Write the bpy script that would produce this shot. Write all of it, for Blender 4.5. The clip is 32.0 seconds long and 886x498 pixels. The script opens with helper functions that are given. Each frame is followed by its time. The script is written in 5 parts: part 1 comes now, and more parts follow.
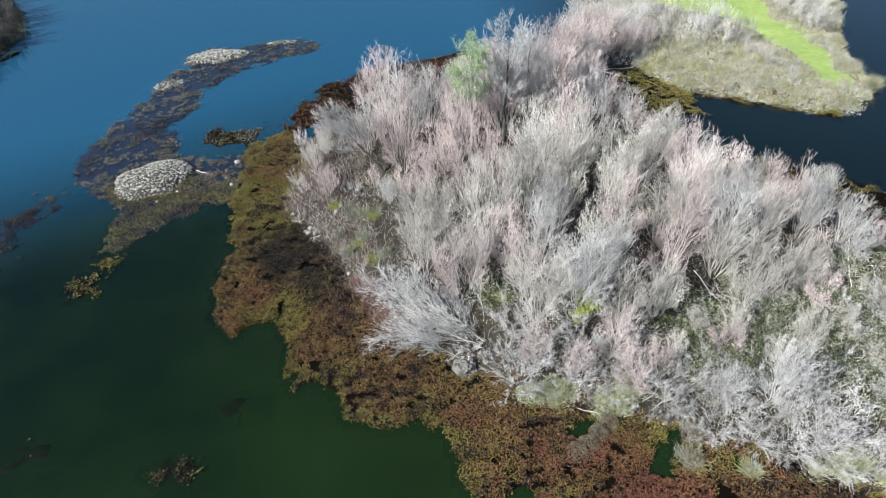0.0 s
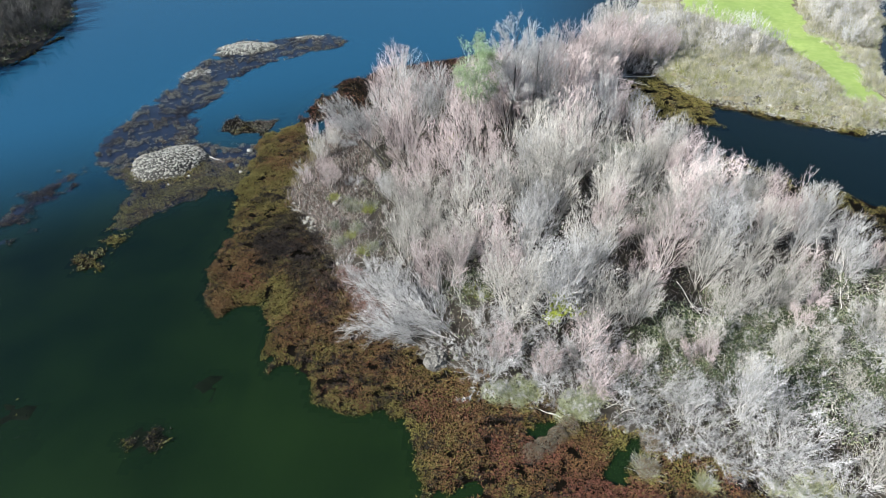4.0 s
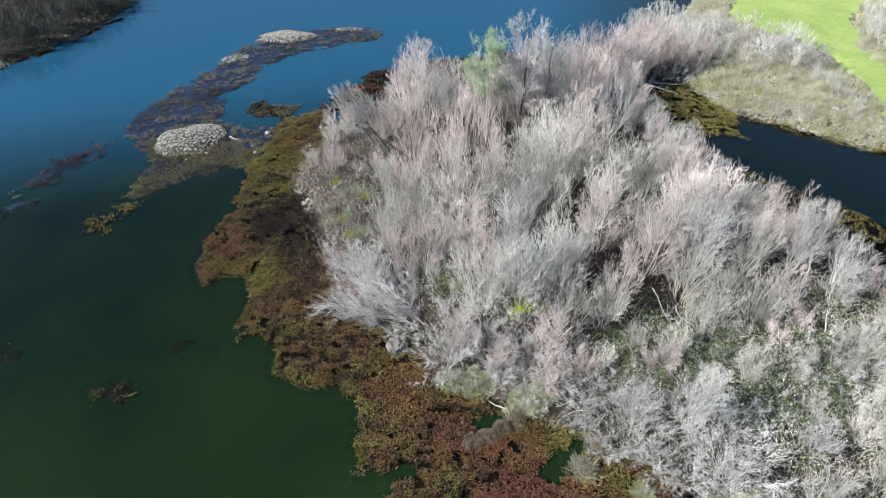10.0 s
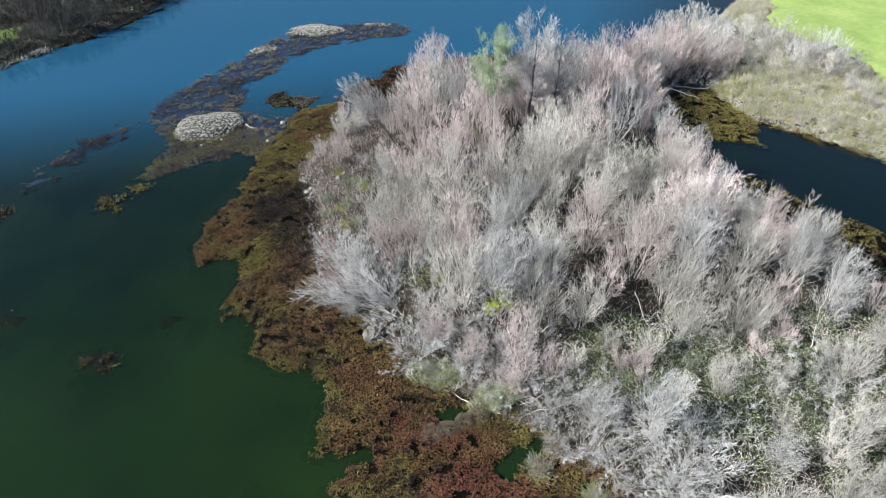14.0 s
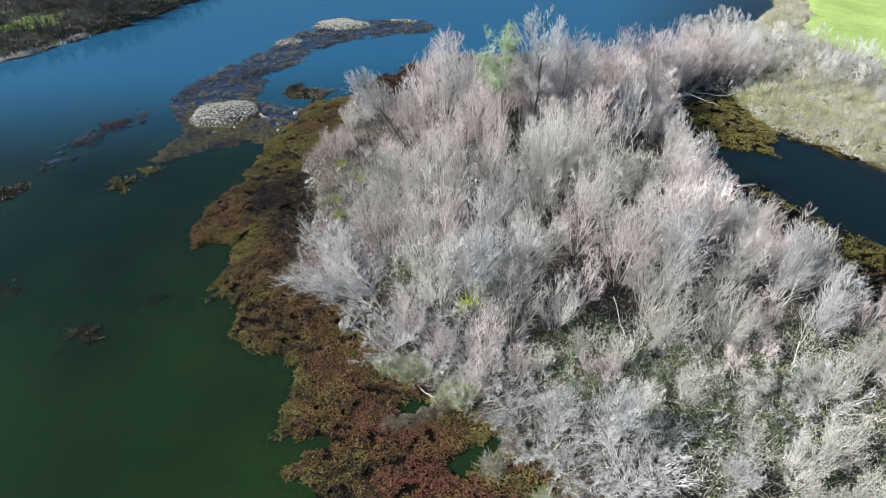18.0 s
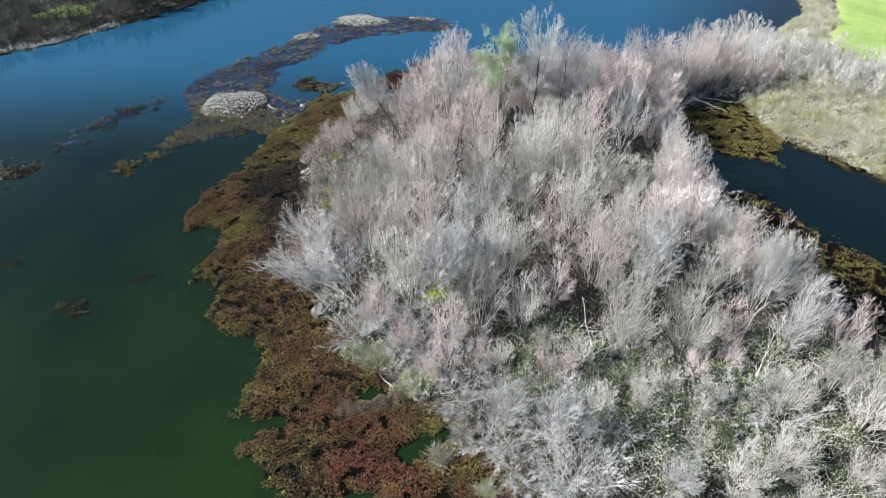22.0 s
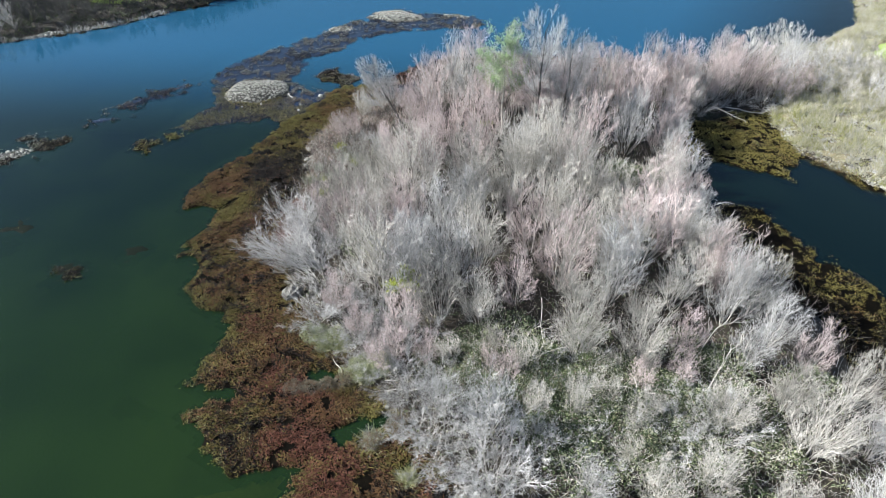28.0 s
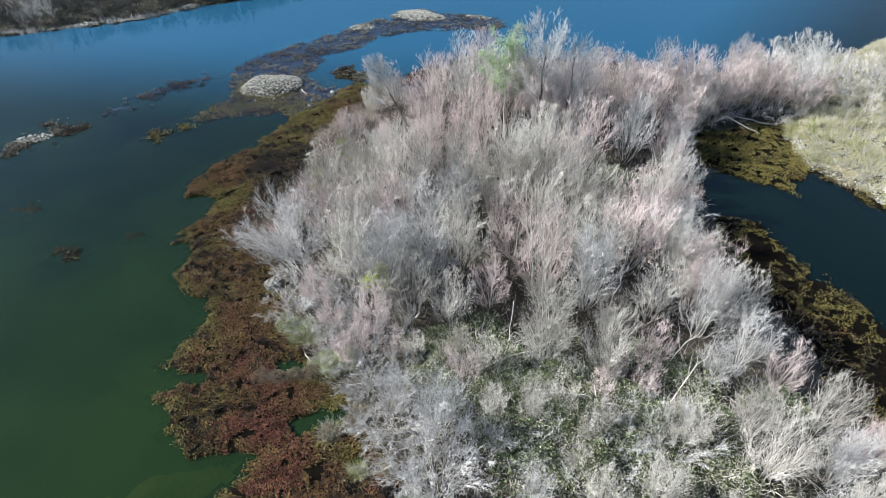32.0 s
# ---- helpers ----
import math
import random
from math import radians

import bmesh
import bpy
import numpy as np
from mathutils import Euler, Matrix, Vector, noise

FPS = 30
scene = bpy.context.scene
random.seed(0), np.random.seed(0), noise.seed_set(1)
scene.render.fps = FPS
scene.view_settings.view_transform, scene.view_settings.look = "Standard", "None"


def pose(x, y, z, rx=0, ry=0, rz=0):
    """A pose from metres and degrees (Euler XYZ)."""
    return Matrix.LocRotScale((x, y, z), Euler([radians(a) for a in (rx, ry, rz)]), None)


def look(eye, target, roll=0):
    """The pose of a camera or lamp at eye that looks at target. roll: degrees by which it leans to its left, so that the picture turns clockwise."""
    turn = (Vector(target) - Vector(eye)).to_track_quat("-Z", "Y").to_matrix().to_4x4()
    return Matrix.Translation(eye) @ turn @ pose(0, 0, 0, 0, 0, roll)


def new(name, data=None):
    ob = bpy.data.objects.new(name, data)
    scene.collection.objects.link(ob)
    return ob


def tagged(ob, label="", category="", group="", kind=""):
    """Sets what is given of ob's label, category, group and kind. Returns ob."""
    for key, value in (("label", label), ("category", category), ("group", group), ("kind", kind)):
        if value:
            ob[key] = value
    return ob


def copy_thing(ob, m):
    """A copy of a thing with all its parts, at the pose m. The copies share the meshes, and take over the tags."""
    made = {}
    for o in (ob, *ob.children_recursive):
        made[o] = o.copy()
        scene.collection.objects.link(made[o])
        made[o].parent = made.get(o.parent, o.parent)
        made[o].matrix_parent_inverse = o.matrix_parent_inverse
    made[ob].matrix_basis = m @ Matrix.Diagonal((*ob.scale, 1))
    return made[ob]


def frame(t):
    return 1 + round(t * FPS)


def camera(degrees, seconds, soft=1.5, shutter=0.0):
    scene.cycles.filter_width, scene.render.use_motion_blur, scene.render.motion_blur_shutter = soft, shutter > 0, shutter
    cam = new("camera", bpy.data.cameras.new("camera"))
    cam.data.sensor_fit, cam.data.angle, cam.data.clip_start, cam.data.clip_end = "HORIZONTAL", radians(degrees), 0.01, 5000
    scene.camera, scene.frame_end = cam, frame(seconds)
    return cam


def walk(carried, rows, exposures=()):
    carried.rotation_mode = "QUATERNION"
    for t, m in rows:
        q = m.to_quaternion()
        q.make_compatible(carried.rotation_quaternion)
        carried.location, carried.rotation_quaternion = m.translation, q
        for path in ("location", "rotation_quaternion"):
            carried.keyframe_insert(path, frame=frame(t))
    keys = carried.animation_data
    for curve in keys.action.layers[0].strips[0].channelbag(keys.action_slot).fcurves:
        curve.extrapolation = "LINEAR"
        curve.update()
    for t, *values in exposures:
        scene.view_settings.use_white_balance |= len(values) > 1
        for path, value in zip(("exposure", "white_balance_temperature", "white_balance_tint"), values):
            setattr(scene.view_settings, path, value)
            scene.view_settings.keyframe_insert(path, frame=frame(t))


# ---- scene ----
# ---- the camera's way: a slow drone arc round a wooded islet ----
cam = camera(70.5, 32.0, soft=0.4)
PATH = [
    (0, (-2.998, 0.973, 31.001), (-2.955, 2.547, 29.767), -1.9),
    (6, (2.991, -0.002, 30.904), (2.842, 1.574, 29.681), -1.1),
    (9, (5.847, -0.114, 30.521), (5.607, 1.454, 29.303), -0.9),
    (13, (10.083, 0.12, 30.142), (9.703, 1.662, 28.927), -1.1),
    (16.5, (13.693, 0.919, 29.905), (13.198, 2.43, 28.692), -1.1),
    (19, (16.087, 1.5, 29.622), (15.52, 2.987, 28.411), -0.8),
    (23, (20.34, 2.438, 29.534), (19.668, 3.883, 28.326), -0.8),
    (28, (25.146, 4.379, 29.375), (24.332, 5.75, 28.168), -0.9),
    (32, (28.718, 6.358, 29.502), (27.802, 7.664, 28.295), -0.8),
]
walk(cam, [(t, look(eye, target, roll)) for t, eye, target, roll in PATH], exposures=((0.0, 0.97, 6320, 7), (16.0, 1.02, 6320, 7), (32.0, 1.27, 6320, 7)))

# ---- sky, sun, exposure ----
SUN_TO = Vector((-0.87, -0.50, 0.0)).normalized()
SUN_ELEV = 34.0
world = bpy.data.worlds.new("sky")
scene.world = world
world.use_nodes = True
wn = world.node_tree.nodes
sky = wn.new("ShaderNodeTexSky")
sky.sky_type = "NISHITA"
sky.sun_disc = False
sky.sun_elevation = radians(SUN_ELEV)
sky.sun_rotation = math.atan2(SUN_TO.x, SUN_TO.y)
sky.air_density, sky.dust_density, sky.ozone_density = 1.0, 0.7, 5.0
world.node_tree.links.new(sky.outputs[0], wn["Background"].inputs[0])
wn["Background"].inputs[1].default_value = 0.061
sun_data = bpy.data.lights.new("sun", "SUN")
sun_data.energy, sun_data.angle, sun_data.color = 5.0, radians(0.55), (1.0, 0.985, 0.965)
sun = new("sun", sun_data)
sun_vec = Vector((SUN_TO.x * math.cos(radians(SUN_ELEV)), SUN_TO.y * math.cos(radians(SUN_ELEV)), math.sin(radians(SUN_ELEV))))
sun.matrix_world = look(sun_vec * 200, (0, 0, 0))

# ---- materials ----


def material(name, base, alt, rough=0.8, scale=3.0, fine=40.0, bump=0.3, vary=0.25, spec=0.25, wet=None, per_island=0.0, twig=0.0, metres=0.02):
    """A natural surface: two colours mixed by noise at two scales, brightness varied from object to object, fine relief."""
    m = bpy.data.materials.new(name)
    m.use_nodes = True
    nt = m.node_tree
    n, link = nt.nodes, nt.links.new
    bsdf = n["Principled BSDF"]
    geo = n.new("ShaderNodeNewGeometry")
    big, small = n.new("ShaderNodeTexNoise"), n.new("ShaderNodeTexNoise")
    big.inputs["Scale"].default_value, big.inputs["Detail"].default_value = scale, 4
    small.inputs["Scale"].default_value, small.inputs["Detail"].default_value = fine, 3
    for t in (big, small):
        link(geo.outputs["Position"], t.inputs["Vector"])
    ramp = n.new("ShaderNodeMapRange")
    ramp.inputs["From Min"].default_value, ramp.inputs["From Max"].default_value = 0.35, 0.65
    add = n.new("ShaderNodeMath")
    add.operation = "MULTIPLY_ADD"
    add.inputs[1].default_value = 0.45
    link(small.outputs["Fac"], add.inputs[0])
    half = n.new("ShaderNodeMath")
    half.operation = "MULTIPLY"
    half.inputs[1].default_value = 0.55
    link(big.outputs["Fac"], half.inputs[0])
    link(half.outputs[0], add.inputs[2])
    link(add.outputs[0], ramp.inputs["Value"])
    mix = n.new("ShaderNodeMix")
    mix.data_type = "RGBA"
    mix.inputs["A"].default_value, mix.inputs["B"].default_value = (*base, 1), (*alt, 1)
    link(ramp.outputs[0], mix.inputs["Factor"])
    info = n.new("ShaderNodeObjectInfo")
    hsv = n.new("ShaderNodeHueSaturation")
    val = n.new("ShaderNodeMapRange")
    val.inputs["To Min"].default_value, val.inputs["To Max"].default_value = 1 - vary, 1 + vary
    link(geo.outputs["Random Per Island"] if per_island else info.outputs["Random"], val.inputs["Value"])
    if twig:
        each, both = n.new("ShaderNodeMapRange"), n.new("ShaderNodeMath")
        each.inputs["To Min"].default_value, each.inputs["To Max"].default_value = 1 - twig, 1 + twig
        link(geo.outputs["Random Per Island"], each.inputs["Value"])
        both.operation = "MULTIPLY"
        link(val.outputs[0], both.inputs[0])
        link(each.outputs[0], both.inputs[1])
        link(both.outputs[0], hsv.inputs["Value"])
    else:
        link(val.outputs[0], hsv.inputs["Value"])
    link(mix.outputs["Result"], hsv.inputs["Color"])
    link(hsv.outputs[0], bsdf.inputs["Base Color"])
    bsdf.inputs["Roughness"].default_value = rough
    bsdf.inputs["Specular IOR Level"].default_value = spec
    if bump:
        b = n.new("ShaderNodeBump")
        b.inputs["Strength"].default_value, b.inputs["Distance"].default_value = bump, metres
        link(add.outputs[0], b.inputs["Height"])
        link(b.outputs[0], bsdf.inputs["Normal"])
    return m


M_pink = material("pink_grey_twig", (0.315, 0.252, 0.238), (0.645, 0.545, 0.518), scale=0.35, fine=3.2, bump=0, vary=0.24, twig=0.42)
M_grey = material("pale_grey_twig", (0.272, 0.262, 0.250), (0.585, 0.568, 0.545), scale=0.4, fine=3.2, bump=0, vary=0.22, twig=0.42)
M_tan = material("tan_grey_twig", (0.28, 0.260, 0.230), (0.59, 0.556, 0.496), scale=0.35, fine=3.2, bump=0, vary=0.24, twig=0.42)
M_bark = material("grey_bark", (0.33, 0.305, 0.27), (0.56, 0.53, 0.48), scale=2.0, fine=25, bump=0.5, vary=0.3)
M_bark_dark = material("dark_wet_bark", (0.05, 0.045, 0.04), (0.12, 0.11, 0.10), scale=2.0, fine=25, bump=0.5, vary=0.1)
M_bleached = material("bleached_dead_wood", (0.50, 0.47, 0.41), (0.66, 0.63, 0.57), scale=2.0, fine=25, bump=0.4, vary=0.12)
M_olive = material("olive_weed_leaf", (0.115, 0.100, 0.024), (0.215, 0.182, 0.052), rough=0.6, scale=0.6, fine=9, bump=0, vary=0.5, per_island=1)
M_brown = material("brown_weed_leaf", (0.100, 0.055, 0.023), (0.195, 0.110, 0.046), rough=0.65, scale=0.6, fine=9, bump=0, vary=0.55, per_island=1)
M_red = material("red_brown_weed_leaf", (0.105, 0.040, 0.026), (0.195, 0.080, 0.050), rough=0.65, scale=0.6, fine=9, bump=0, vary=0.55, per_island=1)
# leaf of the dark weed zones, also used as painted shade among paler leaves
M_dark = material("dark_rotten_weed", (0.009, 0.007, 0.0065), (0.028, 0.020, 0.018), rough=0.6, scale=0.8, fine=9, bump=0, vary=0.4, per_island=1)
# near-black, so that gaps between the leaves come out dark
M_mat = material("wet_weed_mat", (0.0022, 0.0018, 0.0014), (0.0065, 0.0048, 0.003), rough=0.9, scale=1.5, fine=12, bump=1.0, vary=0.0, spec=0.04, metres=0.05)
M_paleleaf = material("pale_green_leaf", (0.23, 0.25, 0.125), (0.40, 0.41, 0.245), rough=0.6, scale=0.7, fine=8, bump=0, vary=0.3, per_island=1)
M_bramble = material("bramble_leaf", (0.026, 0.042, 0.016), (0.085, 0.108, 0.042), rough=0.55, scale=0.5, fine=8, bump=0, vary=0.5, per_island=1)
M_greyleaf = material("grey_green_leaf", (0.20, 0.22, 0.13), (0.34, 0.34, 0.22), rough=0.6, scale=0.5, fine=8, bump=0, vary=0.35, per_island=1)
M_litter = material("dead_leaf", (0.080, 0.060, 0.045), (0.19, 0.15, 0.112), rough=0.8, scale=0.5, fine=8, bump=0, vary=0.5, per_island=1)
M_ivy = material("yellow_green_leaf", (0.20, 0.25, 0.03), (0.36, 0.38, 0.06), rough=0.5, scale=2, fine=12, bump=0, vary=0.25, per_island=1)
M_straw = material("dry_straw_grass", (0.29, 0.272, 0.190), (0.49, 0.462, 0.345), rough=0.8, scale=0.35, fine=6, bump=0, vary=0.35, per_island=1)
M_straw_green = material("yellow_green_grass", (0.21, 0.22, 0.07), (0.34, 0.33, 0.14), rough=0.8, scale=0.35, fine=6, bump=0, vary=0.16, per_island=1)
M_stone = material("pale_river_stone", (0.17, 0.165, 0.135), (0.40, 0.385, 0.335), rough=0.8, scale=3, fine=30, bump=0.3, vary=0.5)
M_stone_j = material("pale_river_gravel", (0.17, 0.165, 0.135), (0.40, 0.385, 0.335), rough=0.85, scale=3, fine=30, bump=0.3, vary=0.5, per_island=1)
M_gravelbed = material("damp_gravel", (0.030, 0.028, 0.024), (0.08, 0.075, 0.065), rough=0.9, scale=3, fine=22, bump=0.8, vary=0, metres=0.06)
# brown twig with the far bank's shade put into its colour
M_shadetwig = material("dark_brown_twig", (0.05, 0.048, 0.044), (0.12, 0.115, 0.105), scale=0.35, fine=6, bump=0, vary=0.3)
M_sunk = material("slimy_dark_weed", (0.005, 0.009, 0.018), (0.017, 0.021, 0.036), rough=0.2, scale=0.9, fine=7, bump=0.9, vary=0, spec=0.4, metres=0.08)
M_deadweed = material("pinkish_dead_weed", (0.17, 0.105, 0.090), (0.30, 0.205, 0.180), rough=0.8, scale=0.6, fine=8, bump=0, vary=0.4, per_island=1)
M_deep = material("drowned_green_weed", (0.0012, 0.0030, 0.0014), (0.004, 0.008, 0.003), rough=0.7, scale=1.2, fine=9, bump=0.5, vary=0, spec=0.08, metres=0.03)
M_barleaf = material("grey_olive_weed_tip", (0.12, 0.112, 0.082), (0.26, 0.24, 0.185), rough=0.6, scale=0.6, fine=9, bump=0, vary=0.4, per_island=1)
M_clod = material("dry_grey_earth", (0.060, 0.055, 0.048), (0.19, 0.178, 0.158), rough=0.9, scale=2.5, fine=14, bump=1.0, vary=0, metres=0.08)
M_youngleaf = material("fresh_green_leaf", (0.19, 0.26, 0.12), (0.32, 0.42, 0.21), rough=0.6, scale=0.7, fine=8, bump=0, vary=0.35, per_island=1)
M_shoal = material("olive_sunken_silt", (0.15, 0.145, 0.026), (0.25, 0.235, 0.045), rough=0.9, scale=0.5, fine=4, bump=0.3, vary=0)
M_lawn = material("mown_grass", (0.215, 0.305, 0.075), (0.32, 0.39, 0.12), rough=0.8, scale=0.12, fine=1.4, bump=0.5, vary=0, metres=0.05)
# straw turf darkened to paint the shaded gaps between grass tufts
M_turf = material("matted_straw_turf", (0.085, 0.078, 0.044), (0.25, 0.215, 0.135), rough=0.9, scale=1.1, fine=9, bump=1.0, vary=0, metres=0.12)
M_lawnblade = material("grass_blade", (0.23, 0.33, 0.075), (0.33, 0.41, 0.12), rough=0.7, scale=0.2, fine=3, bump=0, vary=0.2, per_island=1)


def ground_material():
    """Lake bed, wet margin and litter-covered soil, told apart by the height above the water."""
    m = material("soil_and_lake_bed", (0.024, 0.020, 0.015), (0.062, 0.052, 0.039), rough=0.9, scale=0.5, fine=5, bump=0.8, vary=0, metres=0.06)
    nt = m.node_tree
    n, link = nt.nodes, nt.links.new
    bsdf = n["Principled BSDF"]
    old = bsdf.inputs["Base Color"].links[0].from_socket
    geo = n.new("ShaderNodeNewGeometry")
    sep = n.new("ShaderNodeSeparateXYZ")
    link(geo.outputs["Position"], sep.inputs[0])
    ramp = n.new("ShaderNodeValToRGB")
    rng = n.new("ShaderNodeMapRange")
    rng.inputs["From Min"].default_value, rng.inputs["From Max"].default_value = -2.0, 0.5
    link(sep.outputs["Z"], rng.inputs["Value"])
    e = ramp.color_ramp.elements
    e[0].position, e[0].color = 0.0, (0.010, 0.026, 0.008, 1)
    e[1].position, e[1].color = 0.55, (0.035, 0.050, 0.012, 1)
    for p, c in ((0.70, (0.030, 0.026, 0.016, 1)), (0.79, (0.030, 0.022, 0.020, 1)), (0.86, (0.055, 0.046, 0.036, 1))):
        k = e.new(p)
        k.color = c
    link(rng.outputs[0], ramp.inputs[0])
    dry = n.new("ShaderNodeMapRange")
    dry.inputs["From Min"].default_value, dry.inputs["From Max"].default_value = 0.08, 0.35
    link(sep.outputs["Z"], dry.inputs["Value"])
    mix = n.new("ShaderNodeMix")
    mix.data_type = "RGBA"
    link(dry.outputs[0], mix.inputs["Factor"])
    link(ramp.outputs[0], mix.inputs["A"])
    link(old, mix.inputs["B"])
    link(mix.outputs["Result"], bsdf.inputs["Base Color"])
    return m


M_ground = ground_material()


def water_material():
    """Still, turbid green water: mirror of the sky over a cloudy body through which the shallows show. Far water has
    sky blue painted into its colour.
    """
    m = bpy.data.materials.new("turbid_green_water")
    m.use_nodes = True
    nt = m.node_tree
    n, link = nt.nodes, nt.links.new
    bsdf = n["Principled BSDF"]
    geo = n.new("ShaderNodeNewGeometry")
    cloud = n.new("ShaderNodeTexNoise")
    cloud.inputs["Scale"].default_value, cloud.inputs["Detail"].default_value = 0.11, 4
    link(geo.outputs["Position"], cloud.inputs["Vector"])
    mix = n.new("ShaderNodeMix")
    mix.data_type = "RGBA"
    mix.inputs["A"].default_value, mix.inputs["B"].default_value = (0.0012, 0.0052, 0.0026, 1), (0.0110, 0.0252, 0.0060, 1)
    rng = n.new("ShaderNodeMapRange")
    rng.inputs["From Min"].default_value, rng.inputs["From Max"].default_value = 0.35, 0.65
    link(cloud.outputs["Fac"], rng.inputs["Value"])
    sep = n.new("ShaderNodeSeparateXYZ")
    link(geo.outputs["Position"], sep.inputs[0])
    skew = n.new("ShaderNodeMath")
    skew.operation = "MULTIPLY_ADD"
    skew.inputs[1].default_value = -0.5
    link(sep.outputs["X"], skew.inputs[0])
    link(sep.outputs["Y"], skew.inputs[2])
    south = n.new("ShaderNodeMapRange")
    south.inputs["From Min"].default_value, south.inputs["From Max"].default_value = 42.0, 14.0
    south.inputs["To Min"].default_value, south.inputs["To Max"].default_value = 0.08, 0.75
    link(skew.outputs[0], south.inputs["Value"])
    bloom = n.new("ShaderNodeMath")
    bloom.operation = "MULTIPLY_ADD"
    bloom.inputs[1].default_value = 0.40
    link(rng.outputs[0], bloom.inputs[0])
    link(south.outputs[0], bloom.inputs[2])
    link(bloom.outputs[0], mix.inputs["Factor"])
    east = n.new("ShaderNodeMapRange")
    east.inputs["From Min"].default_value, east.inputs["From Max"].default_value = 6.0, 27.0
    link(sep.outputs["X"], east.inputs["Value"])
    clearer = n.new("ShaderNodeMix")
    clearer.data_type = "RGBA"
    clearer.inputs["B"].default_value = (0.0022, 0.0070, 0.0064, 1)
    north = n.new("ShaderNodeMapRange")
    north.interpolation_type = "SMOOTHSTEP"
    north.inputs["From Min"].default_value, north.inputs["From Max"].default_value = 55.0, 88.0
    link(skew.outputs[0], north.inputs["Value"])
    # sky reflection painted into the body colour, growing to the north-west
    sky_tint = n.new("ShaderNodeMix")
    sky_tint.data_type = "RGBA"
    sky_tint.inputs["B"].default_value = (0.015, 0.082, 0.152, 1)
    link(north.outputs[0], sky_tint.inputs["Factor"])
    link(mix.outputs["Result"], sky_tint.inputs["A"])
    link(sky_tint.outputs["Result"], clearer.inputs["A"])
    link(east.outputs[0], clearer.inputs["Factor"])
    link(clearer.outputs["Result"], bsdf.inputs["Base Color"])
    bsdf.inputs["Roughness"].default_value = 0.06
    bsdf.inputs["IOR"].default_value = 1.36
    bsdf.inputs["Specular IOR Level"].default_value = 0.5
    ripple = n.new("ShaderNodeTexNoise")
    ripple.inputs["Scale"].default_value, ripple.inputs["Detail"].default_value = 2.2, 3
    link(geo.outputs["Position"], ripple.inputs["Vector"])
    b = n.new("ShaderNodeBump")
    b.inputs["Strength"].default_value, b.inputs["Distance"].default_value = 0.12, 0.02
    link(ripple.outputs["Fac"], b.inputs["Height"])
    link(b.outputs[0], bsdf.inputs["Normal"])
    clear = n.new("ShaderNodeBsdfTransparent")
    clear.inputs[0].default_value = (0.68, 0.74, 0.58, 1)
    out = n.new("ShaderNodeMixShader")
    out.inputs[0].default_value = 0.80
    link(clear.outputs[0], out.inputs[1])
    link(bsdf.outputs[0], out.inputs[2])
    link(out.outputs[0], n["Material Output"].inputs["Surface"])
    return m


M_water = water_material()

# ---- geometry helpers ----
RNG = np.random.default_rng(7)


def mesh_of(name, V, F, mats, index=None, smooth=False):
    me = bpy.data.meshes.new(name)
    V, F = np.asarray(V, np.float32), np.asarray(F, np.int32)
    k = F.shape[1]
    me.vertices.add(len(V))
    me.vertices.foreach_set("co", V.ravel())
    me.loops.add(F.size)
    me.loops.foreach_set("vertex_index", F.ravel())
    me.polygons.add(len(F))
    me.polygons.foreach_set("loop_start", np.arange(len(F), dtype=np.int32) * k)
    me.polygons.foreach_set("loop_total", np.full(len(F), k, np.int32))
    for m in mats if isinstance(mats, (list, tuple)) else [mats]:
        me.materials.append(m)
    if index is not None:
        me.polygons.foreach_set("material_index", np.asarray(index, np.int32))
    me.polygons.foreach_set("use_smooth", np.full(len(F), smooth))
    me.update(calc_edges=True)
    return me


def part(name, me, parent, label="", kind=""):
    ob = new(name, me)
    ob.parent = parent
    return tagged(ob, label, kind=kind)


def lattice(ix, iy, seed):
    h = np.sin(ix * 127.1 + iy * 311.7 + seed * 74.7) * 43758.5453
    return h - np.floor(h)


def vnoise(x, y, size, seed=0):
    """Smooth noise in -1..1 on the plane, with bumps about `size` metres across."""
    x, y = np.asarray(x, float) / size, np.asarray(y, float) / size
    ix, iy = np.floor(x), np.floor(y)
    fx, fy = x - ix, y - iy
    fx, fy = fx * fx * (3 - 2 * fx), fy * fy * (3 - 2 * fy)
    a = lattice(ix, iy, seed) * (1 - fx) + lattice(ix + 1, iy, seed) * fx
    b = lattice(ix, iy + 1, seed) * (1 - fx) + lattice(ix + 1, iy + 1, seed) * fx
    return (a * (1 - fy) + b * fy) * 2 - 1


def inside(x, y, poly):
    """Signed distance to the outline of a plan: positive within."""
    x, y = np.asarray(x, float), np.asarray(y, float)
    best = np.full(x.shape, 1e9)
    sign = np.zeros(x.shape, bool)
    for (ax, ay), (bx, by) in zip(poly, poly[1:] + poly[:1]):
        ex, ey = bx - ax, by - ay
        t = np.clip(((x - ax) * ex + (y - ay) * ey) / (ex * ex + ey * ey + 1e-12), 0, 1)
        best = np.minimum(best, np.hypot(x - ax - t * ex, y - ay - t * ey))
        cross = ((ay > y) != (by > y)) & (x < ex * (y - ay) / (ey if ey else 1e-9) + ax)
        sign ^= cross
    return np.where(sign, best, -best)


